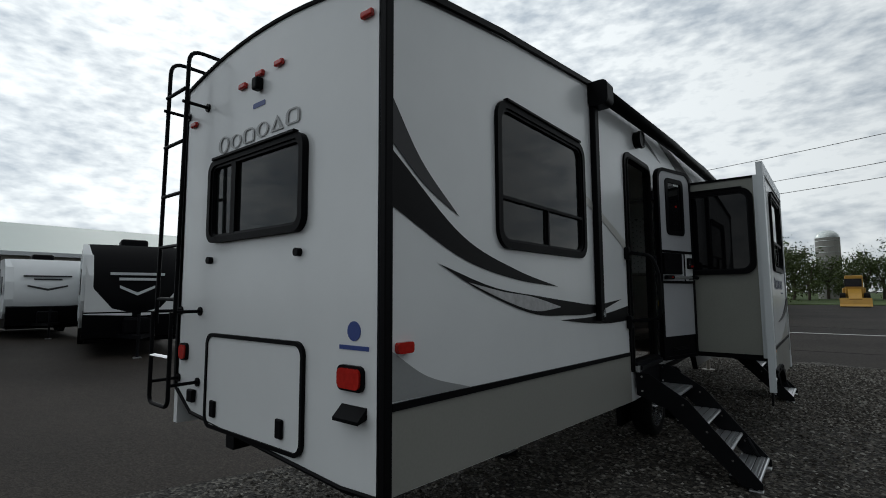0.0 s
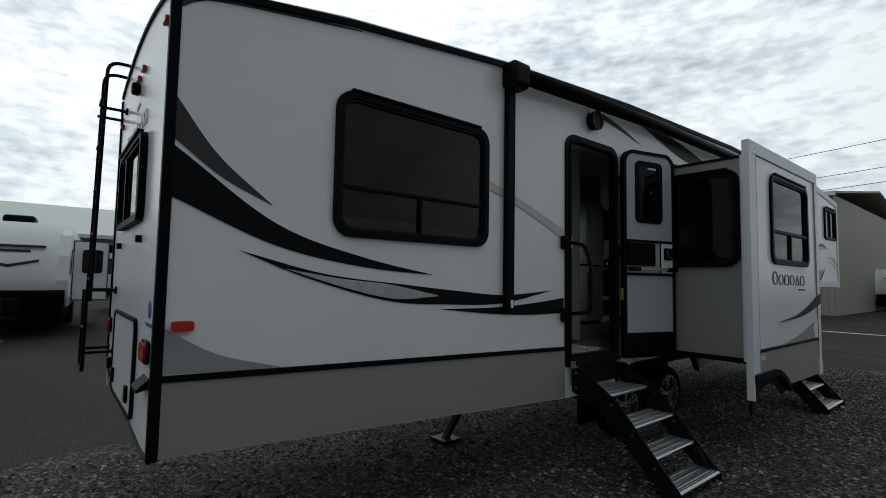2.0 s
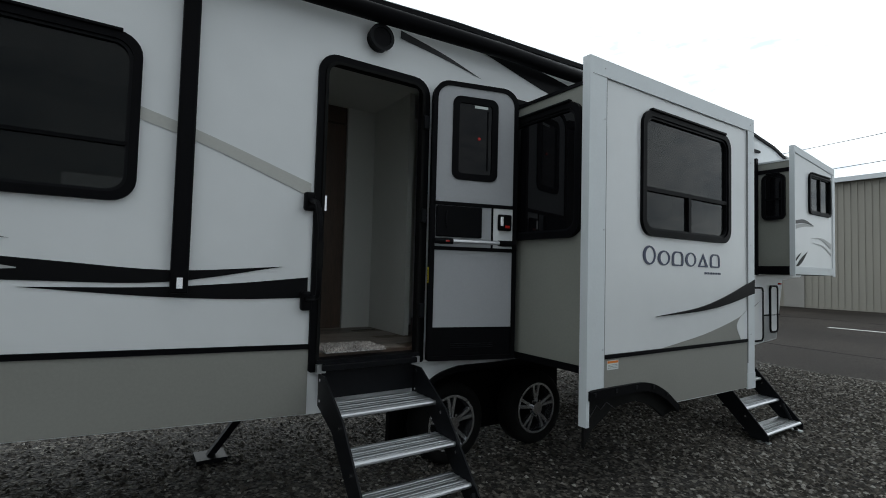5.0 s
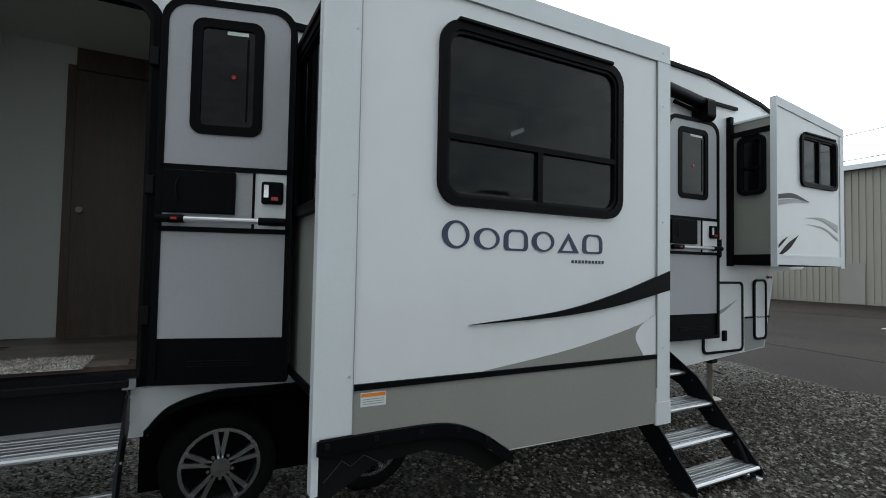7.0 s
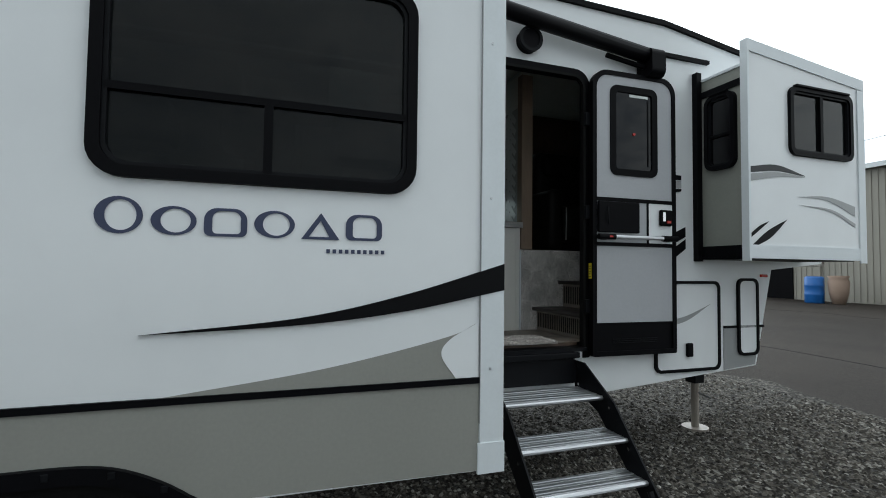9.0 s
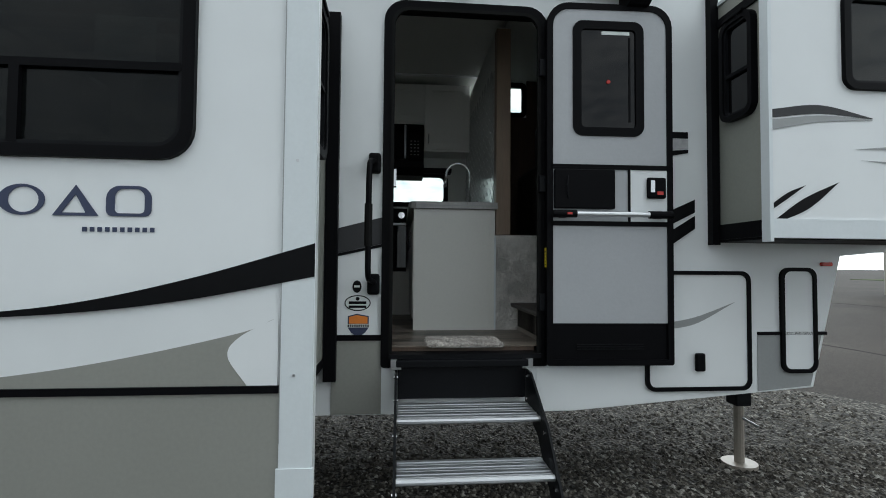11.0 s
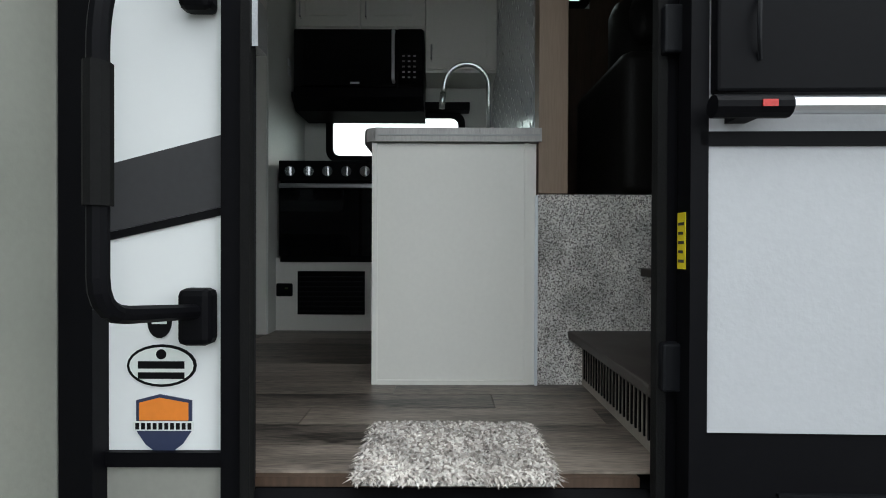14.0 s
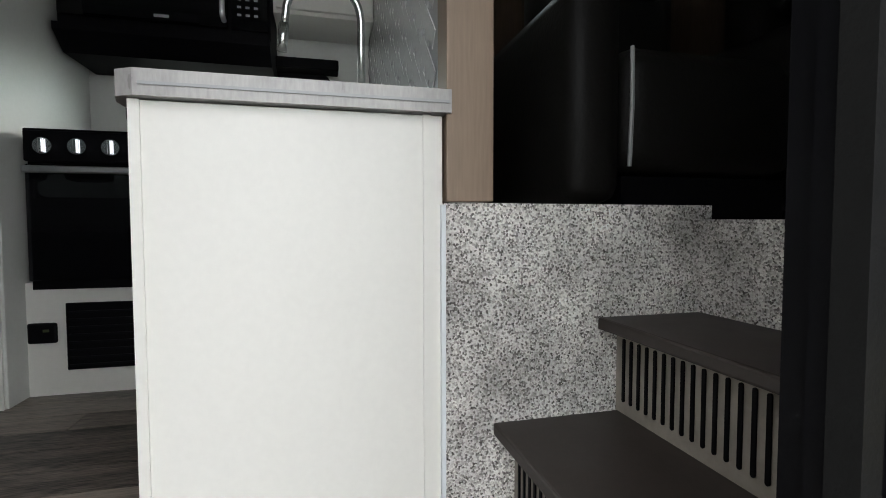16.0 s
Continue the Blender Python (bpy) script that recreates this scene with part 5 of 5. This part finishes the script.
# stairs to the lounge
CX = -2.49
stw = tagged(part("stair_wall", prism(bmesh.new(), "x", [(9.405, FZ), (9.58, FZ), (9.58, FZ), (10.12, FZ), (10.12, 1.695), (9.405, 1.695)], CX - 0.06, CX), CARPET), "grey flecked carpet on the low stair wall", "wall", kind="structure")
stt = thing("staircase", "dark brown stair treads with slotted metal risers", "stairs", (-2.1, 9.8, FZ))
si = Matrix.Translation((2.1, -9.8, -FZ))
for y, z, zr in ((9.52, 1.185, FZ), (9.79, 1.42, 1.185)):
    under(stt, si, "tread", boxed(CX + 0.001, WX - 0.053, y, y + 0.34, z - 0.03, z, bevel=0.006), TREAD, "dark worn wooden tread")
    r = under(stt, si, "riser", boxed(CX + 0.001, WX - 0.053, y + 0.055, y + 0.075, zr, z - 0.031), RISER, "slotted brown metal riser")
    n = 24
    for i in range(n):
        x = CX + 0.03 + i * 0.028
        if x < WX - 0.08:
            part("slot", prism(bmesh.new(), "y", round_rect(x, x + 0.009, zr + 0.03, z - 0.05, 0.0044, 3), y + 0.051, y + 0.0545), BLACK, r)
under(stt, si, "back_riser", boxed(CX + 0.001, WX - 0.053, 10.08, 10.11, 1.42, 1.655), CARPET, "carpeted top riser")
tagged(part("floor_lounge", boxed(LX + 0.05, CX - 0.061, 9.5, 12.2, 1.58, 1.66), CARPET), "carpeted raised lounge floor", "floor", kind="structure")
tagged(part("floor_lounge", boxed(CX - 0.06, WX - 0.053, 10.12, 12.2, 1.58, 1.655), CARPET), "carpeted raised lounge landing", "floor", kind="structure")
po = thing("partition_post", "taupe wood-grain upright post", "post", (-2.5, 9.45, 1.697))
under(po, Matrix.Translation((2.5, -9.45, -1.697)), "board", boxed(-2.56, -2.475, 9.406, 9.515, 1.697, 3.28, bevel=0.003), WOOD_TAUPE)


def recliner(x, y, turn):
    """A black leather theatre chair with padded back and arms."""
    r = thing("recliner", "black leather theatre recliner on the raised floor", "chair", (x, y, 1.66), "recliners")
    r.rotation_euler[2] = radians(turn)
    part("seat", boxed(-0.3, 0.32, -0.3, 0.3, 0.12, 0.48, bevel=0.07), LEATHER, r, "", True)
    part("backrest", boxed(-0.42, -0.2, -0.3, 0.3, 0.3, 1.12, bevel=0.08), LEATHER, r, "", True)
    part("headrest", boxed(-0.38, -0.14, -0.24, 0.24, 0.84, 1.10, bevel=0.07), LEATHER, r, "", True)
    for s in (-1, 1):
        part("armrest", boxed(-0.35, 0.34, s * 0.39 - 0.08, s * 0.39 + 0.08, 0.04, 0.62, bevel=0.05), LEATHER, r, "", True)
        part("piping", tube(bmesh.new(), [(0.33, s * 0.29, 0.14), (0.345, s * 0.295, 0.3), (0.335, s * 0.29, 0.45)], 0.006, 6), GREY_DECAL, r)
    part("base", boxed(-0.28, 0.28, -0.28, 0.28, 0.0, 0.12), BLACK, r)
    part("lever", boxed(0.345, 0.36, 0.36, 0.40, 0.05, 0.12), CHROME, r)


recliner(-2.9, 10.22, 0)
recliner(-2.9, 11.2, 0)

# hall behind the rear door
hd = tagged(part("door_hall", boxed(-3.06, -3.02, 4.86, 5.33, FZ, 2.93), WOOD_DARK), "closed dark wood interior door with bronze knob", "door", kind="structure")
part("knob", disc(bmesh.new(), "x", (4.915, 1.90), 0.022, -3.02, -2.97, 16), RISER, hd)
tagged(part("wall_hall", boxed(-3.09, -3.0, 5.335, 6.1, FZ, 3.1), WALL_IN), "pale hall wall panel", "wall", kind="structure")
tagged(part("wall_hall", boxed(-3.09, -3.03, 4.2, 4.855, FZ, 3.1), WALL_IN), "pale hall wall panel", "wall", kind="structure")
for y0, y1, z0, z1 in ((4.855, 5.334, 2.94, 3.1),):
    tagged(part("wall_hall", boxed(-3.09, -3.03, y0, y1, z0, z1), WOOD_DARK), "dark wood-grain hall wall panel", "wall", kind="structure")
tagged(part("wall_hall", boxed(-3.03, WX - 0.06, 4.38, 4.43, FZ, 3.1), WALL_IN), "pale hall wall panel", "wall", kind="structure")
tagged(part("wall_hall", boxed(-3.03, -2.3, 5.62, 5.67, FZ, 3.1), WALL_IN), "pale hall wall panel", "wall", kind="structure")
tagged(part("trim", boxed(-3.03, -3.005, 4.81, 4.86, FZ, 2.96), WOOD_DARK), "dark door casing", "trim", kind="structure")


def shag_mat(x0, x1, y0, y1, z, count):
    """A shaggy mat of many short looped tufts on a backing."""
    m = thing("door_mat", "shaggy grey and cream door mat on the floor", "mat", ((x0 + x1) / 2, (y0 + y1) / 2, z), "door mats")
    iv = Matrix.Translation((-(x0 + x1) / 2, -(y0 + y1) / 2, -z))
    under(m, iv, "backing", boxed(x0, x1, y0, y1, z, z + 0.008), CARPET)
    rng = random.Random(3)
    V, F = [], []
    for _ in range(count):
        x, y, a = rng.uniform(x0, x1), rng.uniform(y0, y1), rng.uniform(0, 6.28)
        h, w = rng.uniform(0.010, 0.022), 0.0032
        dx, dy = math.cos(a), math.sin(a)
        n = len(V)
        V += [(x - dy * w, y + dx * w, z + 0.006), (x + dy * w, y - dx * w, z + 0.006), (x + dx * 0.012 + dy * w, y + dy * 0.012 - dx * w, z + h), (x + dx * 0.012 - dy * w, y + dy * 0.012 + dx * w, z + h), (x + dx * 0.03, y + dy * 0.03, z + h * 0.6)]
        F += [(n, n + 1, n + 2, n + 3), (n + 3, n + 2, n + 4)]
    me = bpy.data.meshes.new("shag")
    me.from_pydata(V, [], F)
    me.materials.append(MAT_PILE)
    o = tagged(new("shag", me), kind="stuff")
    o.parent = m
    o.matrix_parent_inverse = iv


MAT_PILE = speckle("mat_pile", [(0.24, 0.21, 0.19), (0.42, 0.38, 0.35), (0.60, 0.56, 0.52), (0.70, 0.67, 0.63)], 120, 1.0, 0.2, 0.002, 8)
shag_mat(-2.05, -1.72, 8.86, 9.30, FZ, 11000)
shag_mat(-2.05, -1.72, 4.72, 5.16, FZ, 2500)

# ---- lot around ----


def trailer(name_label, at, turn, length, front, nose_mat, slide_side=0):
    """A parked travel trailer with rounded nose, door, windows, slide-out, tongue and wheels; its nose looks along +x."""
    t = thing("travel_trailer", name_label, "trailer", at, "parked trailers")
    t.rotation_euler[2] = radians(turn)
    prof = [(-length, 0.75), (-0.25, 0.75), (-0.02, 1.0), (0.12, 1.45), (0.06, 2.1), (-0.18, 2.65), (-0.55, 2.95), (-length, 2.98)]
    part("body", prism(bmesh.new(), "y", prof, -1.22, 1.22), WHITE, t)
    cap = [(-0.22, 0.78), (0.02, 1.0), (0.15, 1.45), (0.09, 2.1), (-0.15, 2.66), (-0.5, 2.96)]
    bm = bmesh.new()
    rows = []
    for x, z in cap:
        rows.append([bm.verts.new((x + 0.03 - 0.10 * (k / 5) ** 4, 1.12 * k / 5, z)) for k in range(-5, 6)])
    for a, b in zip(rows, rows[1:]):
        for k in range(10):
            bm.faces.new((a[k], a[k + 1], b[k + 1], b[k]))
    part("nose_cap", bm, nose_mat, t, "", True)
    if front == "dark":
        for s in (-1, 1):
            decal("nose_stripe", "y", s * 1.15, [(0.06, 1.15), (0.12, 1.6), (0.05, 2.3), (-0.2, 2.8)], [(-0.4, 1.15), (-0.3, 1.6), (-0.35, 2.3), (-0.55, 2.8)], WHITE, t)
        for s in (-1, 1):
            bm = bmesh.new()
            prism(bm, "x", [(s * 1.14, 1.1), (s * 1.14, 2.35), (s * 0.95, 1.75), (s * 0.55, 1.25), (s * 0.1, 1.12), (s * 0.1, 1.05)], 0.14, 0.185)
            part("nose_panel", bm, WHITE, t, "white swept nose panel")
        for w, z in ((0.62, 2.12), (0.42, 1.98)):
            part("emblem_bar", boxed(0.16, 0.19, -w, w, z, z + 0.07), TRIM_WHITE, t)
        part("emblem_chevron", prism(bmesh.new(), "x", [(-0.4, 1.85), (0, 1.66), (0.4, 1.85), (0.4, 1.78), (0, 1.58), (-0.4, 1.78)], 0.18, 0.2), TRIM_WHITE, t)
    else:
        for w, z in ((0.72, 2.28), (0.42, 2.16)):
            part("emblem_bar", boxed(0.05, 0.12, -w, w, z, z + 0.06), DARK_DECAL, t)
        part("emblem_chevron", prism(bmesh.new(), "x", [(-0.6, 1.98), (0, 1.84), (0.6, 1.98), (0.6, 1.92), (0, 1.76), (-0.6, 1.92)], 0.1, 0.16), DARK_DECAL, t)
        for s in (-1, 1):
            decal("nose_stripe", "y", s * 1.222, [(-0.35, 1.9), (-0.05, 2.05)], [(-0.5, 1.55), (-0.05, 1.7)], NAVY_PRINT, t)
    part("nose_skirt", prism(bmesh.new(), "y", [(-0.3, 0.42), (0.1, 0.5), (0.19, 1.16), (0.06, 1.2), (-0.3, 0.9)], -1.16, 1.16), BLACK, t, "black lower nose panel")
    part("underbody", boxed(-length + 0.1, -0.2, -1.1, 1.1, 0.35, 0.75), BLACK, t)
    part("tongue", prism(bmesh.new(), "z", [(-0.3, -0.6), (0.95, -0.05), (0.95, 0.05), (-0.3, 0.6)], 0.48, 0.58), BLACK_STEEL, t)
    part("propane_cover", boxed(0.1, 0.5, -0.3, 0.3, 0.58, 1.0, bevel=0.05), BLACK, t)
    part("tongue_jack", tube(bmesh.new(), [(0.85, 0, 1.1), (0.85, 0, 0.03)], 0.035, 10), BLACK_STEEL, t)
    part("jack_pad", boxed(0.76, 0.94, -0.09, 0.09, 0.003, 0.03), ALU, t)
    for s in (-1, 1):
        for x in (-0.55 * length, -0.55 * length - 0.85):
            part("wheel", disc(bmesh.new(), "y", (x, 0.34), 0.34, s * 1.0, s * 1.2, 24), RUBBER, t)
    for s in (-1, 1):
        part("window", prism(bmesh.new(), "y", round_rect(-1.5, -0.75, 1.6, 2.3, 0.08), s * 1.22, s * 1.24), GLASS_BLACK, t)
        part("entry_door", prism(bmesh.new(), "y", round_rect(-2.7, -2.0, 0.85, 2.65, 0.08), s * 1.22, s * 1.245), TRIM_WHITE, t)
        part("lower_stripe", boxed(-length + 0.05, -0.3, s * 1.222 - 0.004, s * 1.222 + 0.004, 0.8, 1.0), GREY_DECAL, t)
    part("roof_unit", boxed(-2.0, -1.3, -0.35, 0.35, 2.98, 3.22, bevel=0.08), BLACK, t)
    if slide_side:
        y0, y1 = sorted((slide_side * 1.22, slide_side * 2.1))
        part("slide_box", boxed(-4.6, -1.7, y0, y1, 0.85, 2.62, bevel=0.015), TRIM_WHITE, t)
        g = sorted((slide_side * 1.45, slide_side * 1.95))
        part("slide_window", prism(bmesh.new(), "x", round_rect(g[0], g[1], 1.65, 2.35, 0.08), -1.70, -1.68), GLASS_BLACK, t)
        part("slide_edge", frame_ring("x", y0, y1, 0.85, 2.62, 0.02, 0.03, -1.7, -1.685), DARK_DECAL, t)
    return t


trailer("white travel trailer with dark curved nose, parked on the lot", (-14.9, 5.0, 0), -14, 8.5, "dark", BLACK_DECAL)
trailer("white travel trailer with rounded white nose and slide-out", (-15.4, 0.30, 0), -4, 8.0, "white", WHITE, 1)
trailer("white travel trailer parked further back on the lot", (-23.5, 4.9, 0), -4, 7.0, "white", WHITE, -1)
trailer("white travel trailer in a row across the lot", (-5.0, 47.0, 0), -80, 8.0, "white", WHITE)
trailer("white travel trailer behind the walkway, seen in window reflections", (6.2, 13.2, 0), 90, 10.5, "white", WHITE)


def long_building(label, x0, x1, y0, y1, eave, ridge, wall_mat, roof_mat, along, ribs, openings=()):
    """A sheet-metal hall with ribbed walls, pitched roof and doors."""
    b = thing("metal_building", label, "building", ((x0 + x1) / 2, (y0 + y1) / 2, 0))
    m = Matrix.Translation((-(x0 + x1) / 2, -(y0 + y1) / 2, 0))
    under(b, m, "wall", boxed(x0, x1, y0, y1, 0, eave), wall_mat)
    if along == "y":
        xm = (x0 + x1) / 2
        under(b, m, "roof", prism(bmesh.new(), "y", [(x0 - 0.3, eave), (xm, ridge), (x1 + 0.3, eave), (x1 + 0.3, eave + 0.12), (xm, ridge + 0.12), (x0 - 0.3, eave + 0.12)], y0 - 0.3, y1 + 0.3), roof_mat)
    else:
        ym = (y0 + y1) / 2
        under(b, m, "roof", prism(bmesh.new(), "x", [(y0 - 0.3, eave), (ym, ridge), (y1 + 0.3, eave), (y1 + 0.3, eave + 0.12), (ym, ridge + 0.12), (y0 - 0.3, eave + 0.12)], x0 - 0.3, x1 + 0.3), roof_mat)
    bm = bmesh.new()
    for i in range(ribs):
        if along == "x":
            x = x0 + (x1 - x0) * (i + 0.5) / ribs
            box(bm, x - 0.05, x + 0.05, y0 - 0.035, y0, 0.1, eave - 0.02)
        else:
            y = y0 + (y1 - y0) * (i + 0.5) / ribs
            box(bm, x1, x1 + 0.035, y - 0.05, y + 0.05, 0.1, eave - 0.02)
    tagged(under(b, m, "wall_ribs", bm, wall_mat), kind="stuff")
    for o in openings:
        under(b, m, *o)
    return b


long_building("tan corrugated metal workshop beyond the lot", -24, -6.2, 36, 60, 7.0, 8.6, TAN_METAL, TAN_METAL, "x", 60, [
    # black sheet on the solid wall stands for shade inside the open doorway
    ("roller_door", boxed(-21.6, -18.6, 35.9, 35.96, 0.02, 3.6), BLACK, "open roller door, its shaded inside drawn as a black sheet"),
    ("service_door", boxed(-11.2, -10.2, 35.92, 35.96, 0.02, 2.1), CONCRETE, "grey service door"),
    ("eave_trim", boxed(-24.2, -6.0, 35.6, 35.72, 6.9, 7.15), TRIM_WHITE),
    ("gutter_pipe", boxed(-17.2, -17.05, 35.85, 35.95, 0.05, 6.9), TAN_METAL)])
long_building("long low metal building with a pale green roof", -62, -46, -10, 34, 4.6, 7.6, TAN_METAL, ROOF_METAL, "y", 50, [
    # no opening here: the bay's inner shade is a flat black sheet
    ("bay_opening", boxed(-45.99, -45.93, 2.0, 14.0, 0.02, 4.0), BLACK, "open bay, its shaded depth drawn as a black sheet"),
    ("eave_trim", boxed(-45.75, -45.6, -10.3, 34.3, 4.45, 4.75), TRIM_WHITE)])


def drum(label, at, h, r, mat, name):
    d = thing(name, label, "barrel" if name == "drum" else "pot", at)
    prof = [(r * 0.9, 0), (r, 0.04), (r, h * 0.3), (r * 1.04, h * 0.33), (r, h * 0.36), (r, h * 0.64), (r * 1.04, h * 0.67), (r, h * 0.7), (r, h * 0.96), (r * 0.9, h)] if name == "drum" else [(r * 0.6, 0), (r * 0.9, h * 0.4), (r, h * 0.8), (r * 0.85, h * 0.9), (r * 1.0, h)]
    bm = bmesh.new()
    n = 20
    rows = [[bm.verts.new((q * math.cos(6.2832 * i / n), q * math.sin(6.2832 * i / n), z)) for i in range(n)] for q, z in prof]
    for a, b in zip(rows, rows[1:]):
        for i in range(n):
            bm.faces.new((a[i], a[(i + 1) % n], b[(i + 1) % n], b[i]))
    bm.faces.new(rows[-1])
    bm.faces.new(rows[0][::-1])
    part("shell", bm, mat, d, "", True)
    part("lid", disc(bmesh.new(), "z", (0, 0), r * 0.8, h, h + 0.02), mat, d)


drum("blue plastic drum standing by the workshop", (-15.9, 33.6, 0), 1.35, 0.42, DRUM_BLUE, "drum")
drum("tall tan clay planter beside the drum", (-15.0, 34.0, 0), 1.4, 0.45, CLAY, "planter")


def tree(at, h, spread_r, seed):
    """Trunk, limbs and a crown of many small leaf clumps."""
    rng = random.Random(seed)
    t = thing("tree", "leafy green tree in early autumn beyond the road", "tree", at, "far trees")
    bm = tube(bmesh.new(), [(0, 0, 0), (0.1, 0.05, h * 0.25), (0, 0.1, h * 0.5)], 0.3 * h / 10, 8)
    tips = []
    for _ in range(14):
        a, e = rng.uniform(0, 6.28), rng.uniform(0.35, 0.8)
        p = Vector((spread_r * e * math.cos(a), spread_r * e * math.sin(a), h * rng.uniform(0.22, 0.95)))
        tube(bm, [(0, 0.05, h * rng.uniform(0.25, 0.45)), tuple(p * 0.6 + Vector((0, 0, h * 0.2))), tuple(p)], 0.07, 5)
        tips.append(p)
    part("trunk", bm, BARK, t)
    V, F = [], []
    for _ in range(2600):
        c = rng.choice(tips)
        p = c + Vector((rng.gauss(0, 1), rng.gauss(0, 1), rng.gauss(0, 0.8))) * spread_r * 0.28
        s = rng.uniform(0.12, 0.3) * h / 9
        a, b = Vector((rng.gauss(0, 1), rng.gauss(0, 1), rng.gauss(0, 1))).normalized(), Vector((rng.gauss(0, 1), rng.gauss(0, 1), rng.gauss(0, 1))).normalized()
        n = len(V)
        V += [tuple(p - a * s), tuple(p + b * s * 0.6), tuple(p + a * s), tuple(p - b * s * 0.6)]
        F.append((n, n + 1, n + 2, n + 3))
    me = bpy.data.meshes.new("crown")
    me.from_pydata(V, [], F)
    me.materials.append(LEAF)
    o = new("crown", me)
    o.parent = t


for i, (x, y, h) in enumerate(((-9.5, 100, 10.5), (-5.6, 104, 9.0), (-1.0, 112, 8.5), (4, 108, 8.2), (9, 106, 9), (-13.5, 118, 8), (16, 110, 10), (-7.6, 109, 8.4), (-3.4, 101, 6.5), (1.6, 103, 6.0), (6.5, 112, 7.5), (-6, 74, 6.5))):
    tree((x, y, 0), h, h * 0.36, i)
gs = bmesh.new()
box(gs, -60, 120, 70, 400, 0.0, 0.05)
tagged(part("grass_verge", gs, GRASS), "grass field beyond the road", "grass", kind="structure")
gs = bmesh.new()
box(gs, -5, 30, 23.2, 23.4, -0.02, 0.006)
tagged(part("road_line", gs, ROAD_PAINT), "worn white line painted on the asphalt", "marking", kind="structure")
for x0, x1, y in ((-40, 20, 16.6), (-18, 12, 27.0)):
    sm = bmesh.new()
    pts = [(x0 + (x1 - x0) * i / 40, y + 0.25 * math.sin(i * 0.9) + random.uniform(-0.05, 0.05)) for i in range(41)]
    prism(sm, "z", pts + [(a, b + 0.045) for a, b in pts[::-1]], 0.0, 0.004)
    tagged(part("asphalt_seam", sm, RUBBER), "dark tar-filled crack in the asphalt", "seam", kind="structure")

silo = thing("silo", "tall grey concrete farm silo with a domed cap", "silo", (-0.6, 122, 0))
part("shaft", disc(bmesh.new(), "z", (0, 0), 2.0, 0, 12.0, 28), CONCRETE, silo)
for i in range(10):
    part("hoop", ring(bmesh.new(), "z", [(2.05 * math.cos(6.2832 * k / 28), 2.05 * math.sin(6.2832 * k / 28)) for k in range(28)], [(1.99 * math.cos(6.2832 * k / 28), 1.99 * math.sin(6.2832 * k / 28)) for k in range(28)], 1 + i * 1.15, 1.08 + i * 1.15), STEEL, silo)
bm = bmesh.new()
bmesh.ops.create_uvsphere(bm, u_segments=24, v_segments=10, radius=2.0, matrix=Matrix.Translation((0, 0, 12.0)) @ Matrix.Diagonal((1, 1, 0.8, 1)))
part("dome", bm, STEEL, silo, "", True)

ld = thing("wheel_loader", "yellow wheel loader parked at the edge of the lot", "loader", (1.4, 64, 0))
part("body", boxed(-0.9, 0.9, 0, 2.6, 0.9, 1.9, bevel=0.1), LOADER, ld)
part("cab", boxed(-0.7, 0.7, -1.2, 0.0, 1.2, 3.1, bevel=0.08), LOADER, ld)
part("cab_window", boxed(-0.72, 0.6, -1.22, -0.1, 2.0, 2.8), GLASS_BLACK, ld)
part("boom", prism(bmesh.new(), "x", [(-1.0, 1.5), (-2.6, 0.6), (-2.7, 0.8), (-1.0, 1.9)], -0.5, 0.5), LOADER, ld)
part("bucket", prism(bmesh.new(), "x", [(-2.4, 0.1), (-3.2, 0.1), (-2.9, 0.3), (-2.6, 0.9), (-2.4, 0.9)], -1.2, 1.2), LOADER, ld)
for y in (-0.9, 1.7):
    for s in (-1, 1):
        part("wheel", disc(bmesh.new(), "x", (y, 0.7), 0.7, s * 0.7, s * 1.15, 24), RUBBER, ld)

for i, (x, lean) in enumerate(((-34, 0), (22, 0))):
    p = thing("utility_pole", "wooden utility pole with a cross-arm", "pole", (x, 63, 0), "utility poles")
    part("shaft", tube(bmesh.new(), [(0, 0, 0), (0, 0, 16.5)], 0.15, 10), BARK, p)
    part("cross_arm", boxed(-0.08, 0.08, -0.9, 0.9, 15.6, 15.8), BARK, p)
for dy, z0, z1 in ((-0.8, 14.6, 18.4), (0, 12.4, 15.6), (0.8, 11.2, 14.2)):
    c = part("power_line", tube(bmesh.new(), [(-34 + 56 * i / 12, 63 + dy, z0 + (z1 - z0) * i / 12 - 0.6 * math.sin(math.pi * i / 12)) for i in range(13)], 0.03, 5), RUBBER)
    tagged(c, "thin dark overhead power line", "cable", "power lines")

# ---- floor planks, last ----
pw = 0.145
rng = random.Random(11)
pmeshes = []
for L in (0.9, 1.2):
    bm = boxed(-pw / 2 + 0.001, pw / 2 - 0.001, -L / 2 + 0.001, L / 2 - 0.001, -0.006, 0.0)
    me = bpy.data.meshes.new("plank")
    bm.to_mesh(me)
    bm.free()
    me.materials.append(PLANK)
    pmeshes.append((me, L))
for i in range(13):
    x = WX - 0.14 - i * pw
    y = 7.1 - rng.uniform(0, 0.6)
    while y < 9.7:
        me, L = pmeshes[rng.randrange(2)]
        if y + L < 10.9:
            o = new("plank", me)
            o.parent = floor
            o.location = (x, y + L / 2, FZ + 0.001)
        y += L
for i in range(9):
    x = WX - 0.14 - i * pw
    o = new("plank", pmeshes[1][0])
    o.parent = floor
    o.location = (x, 5.0 + 0.25 * (i % 3 - 1), FZ + 0.001)
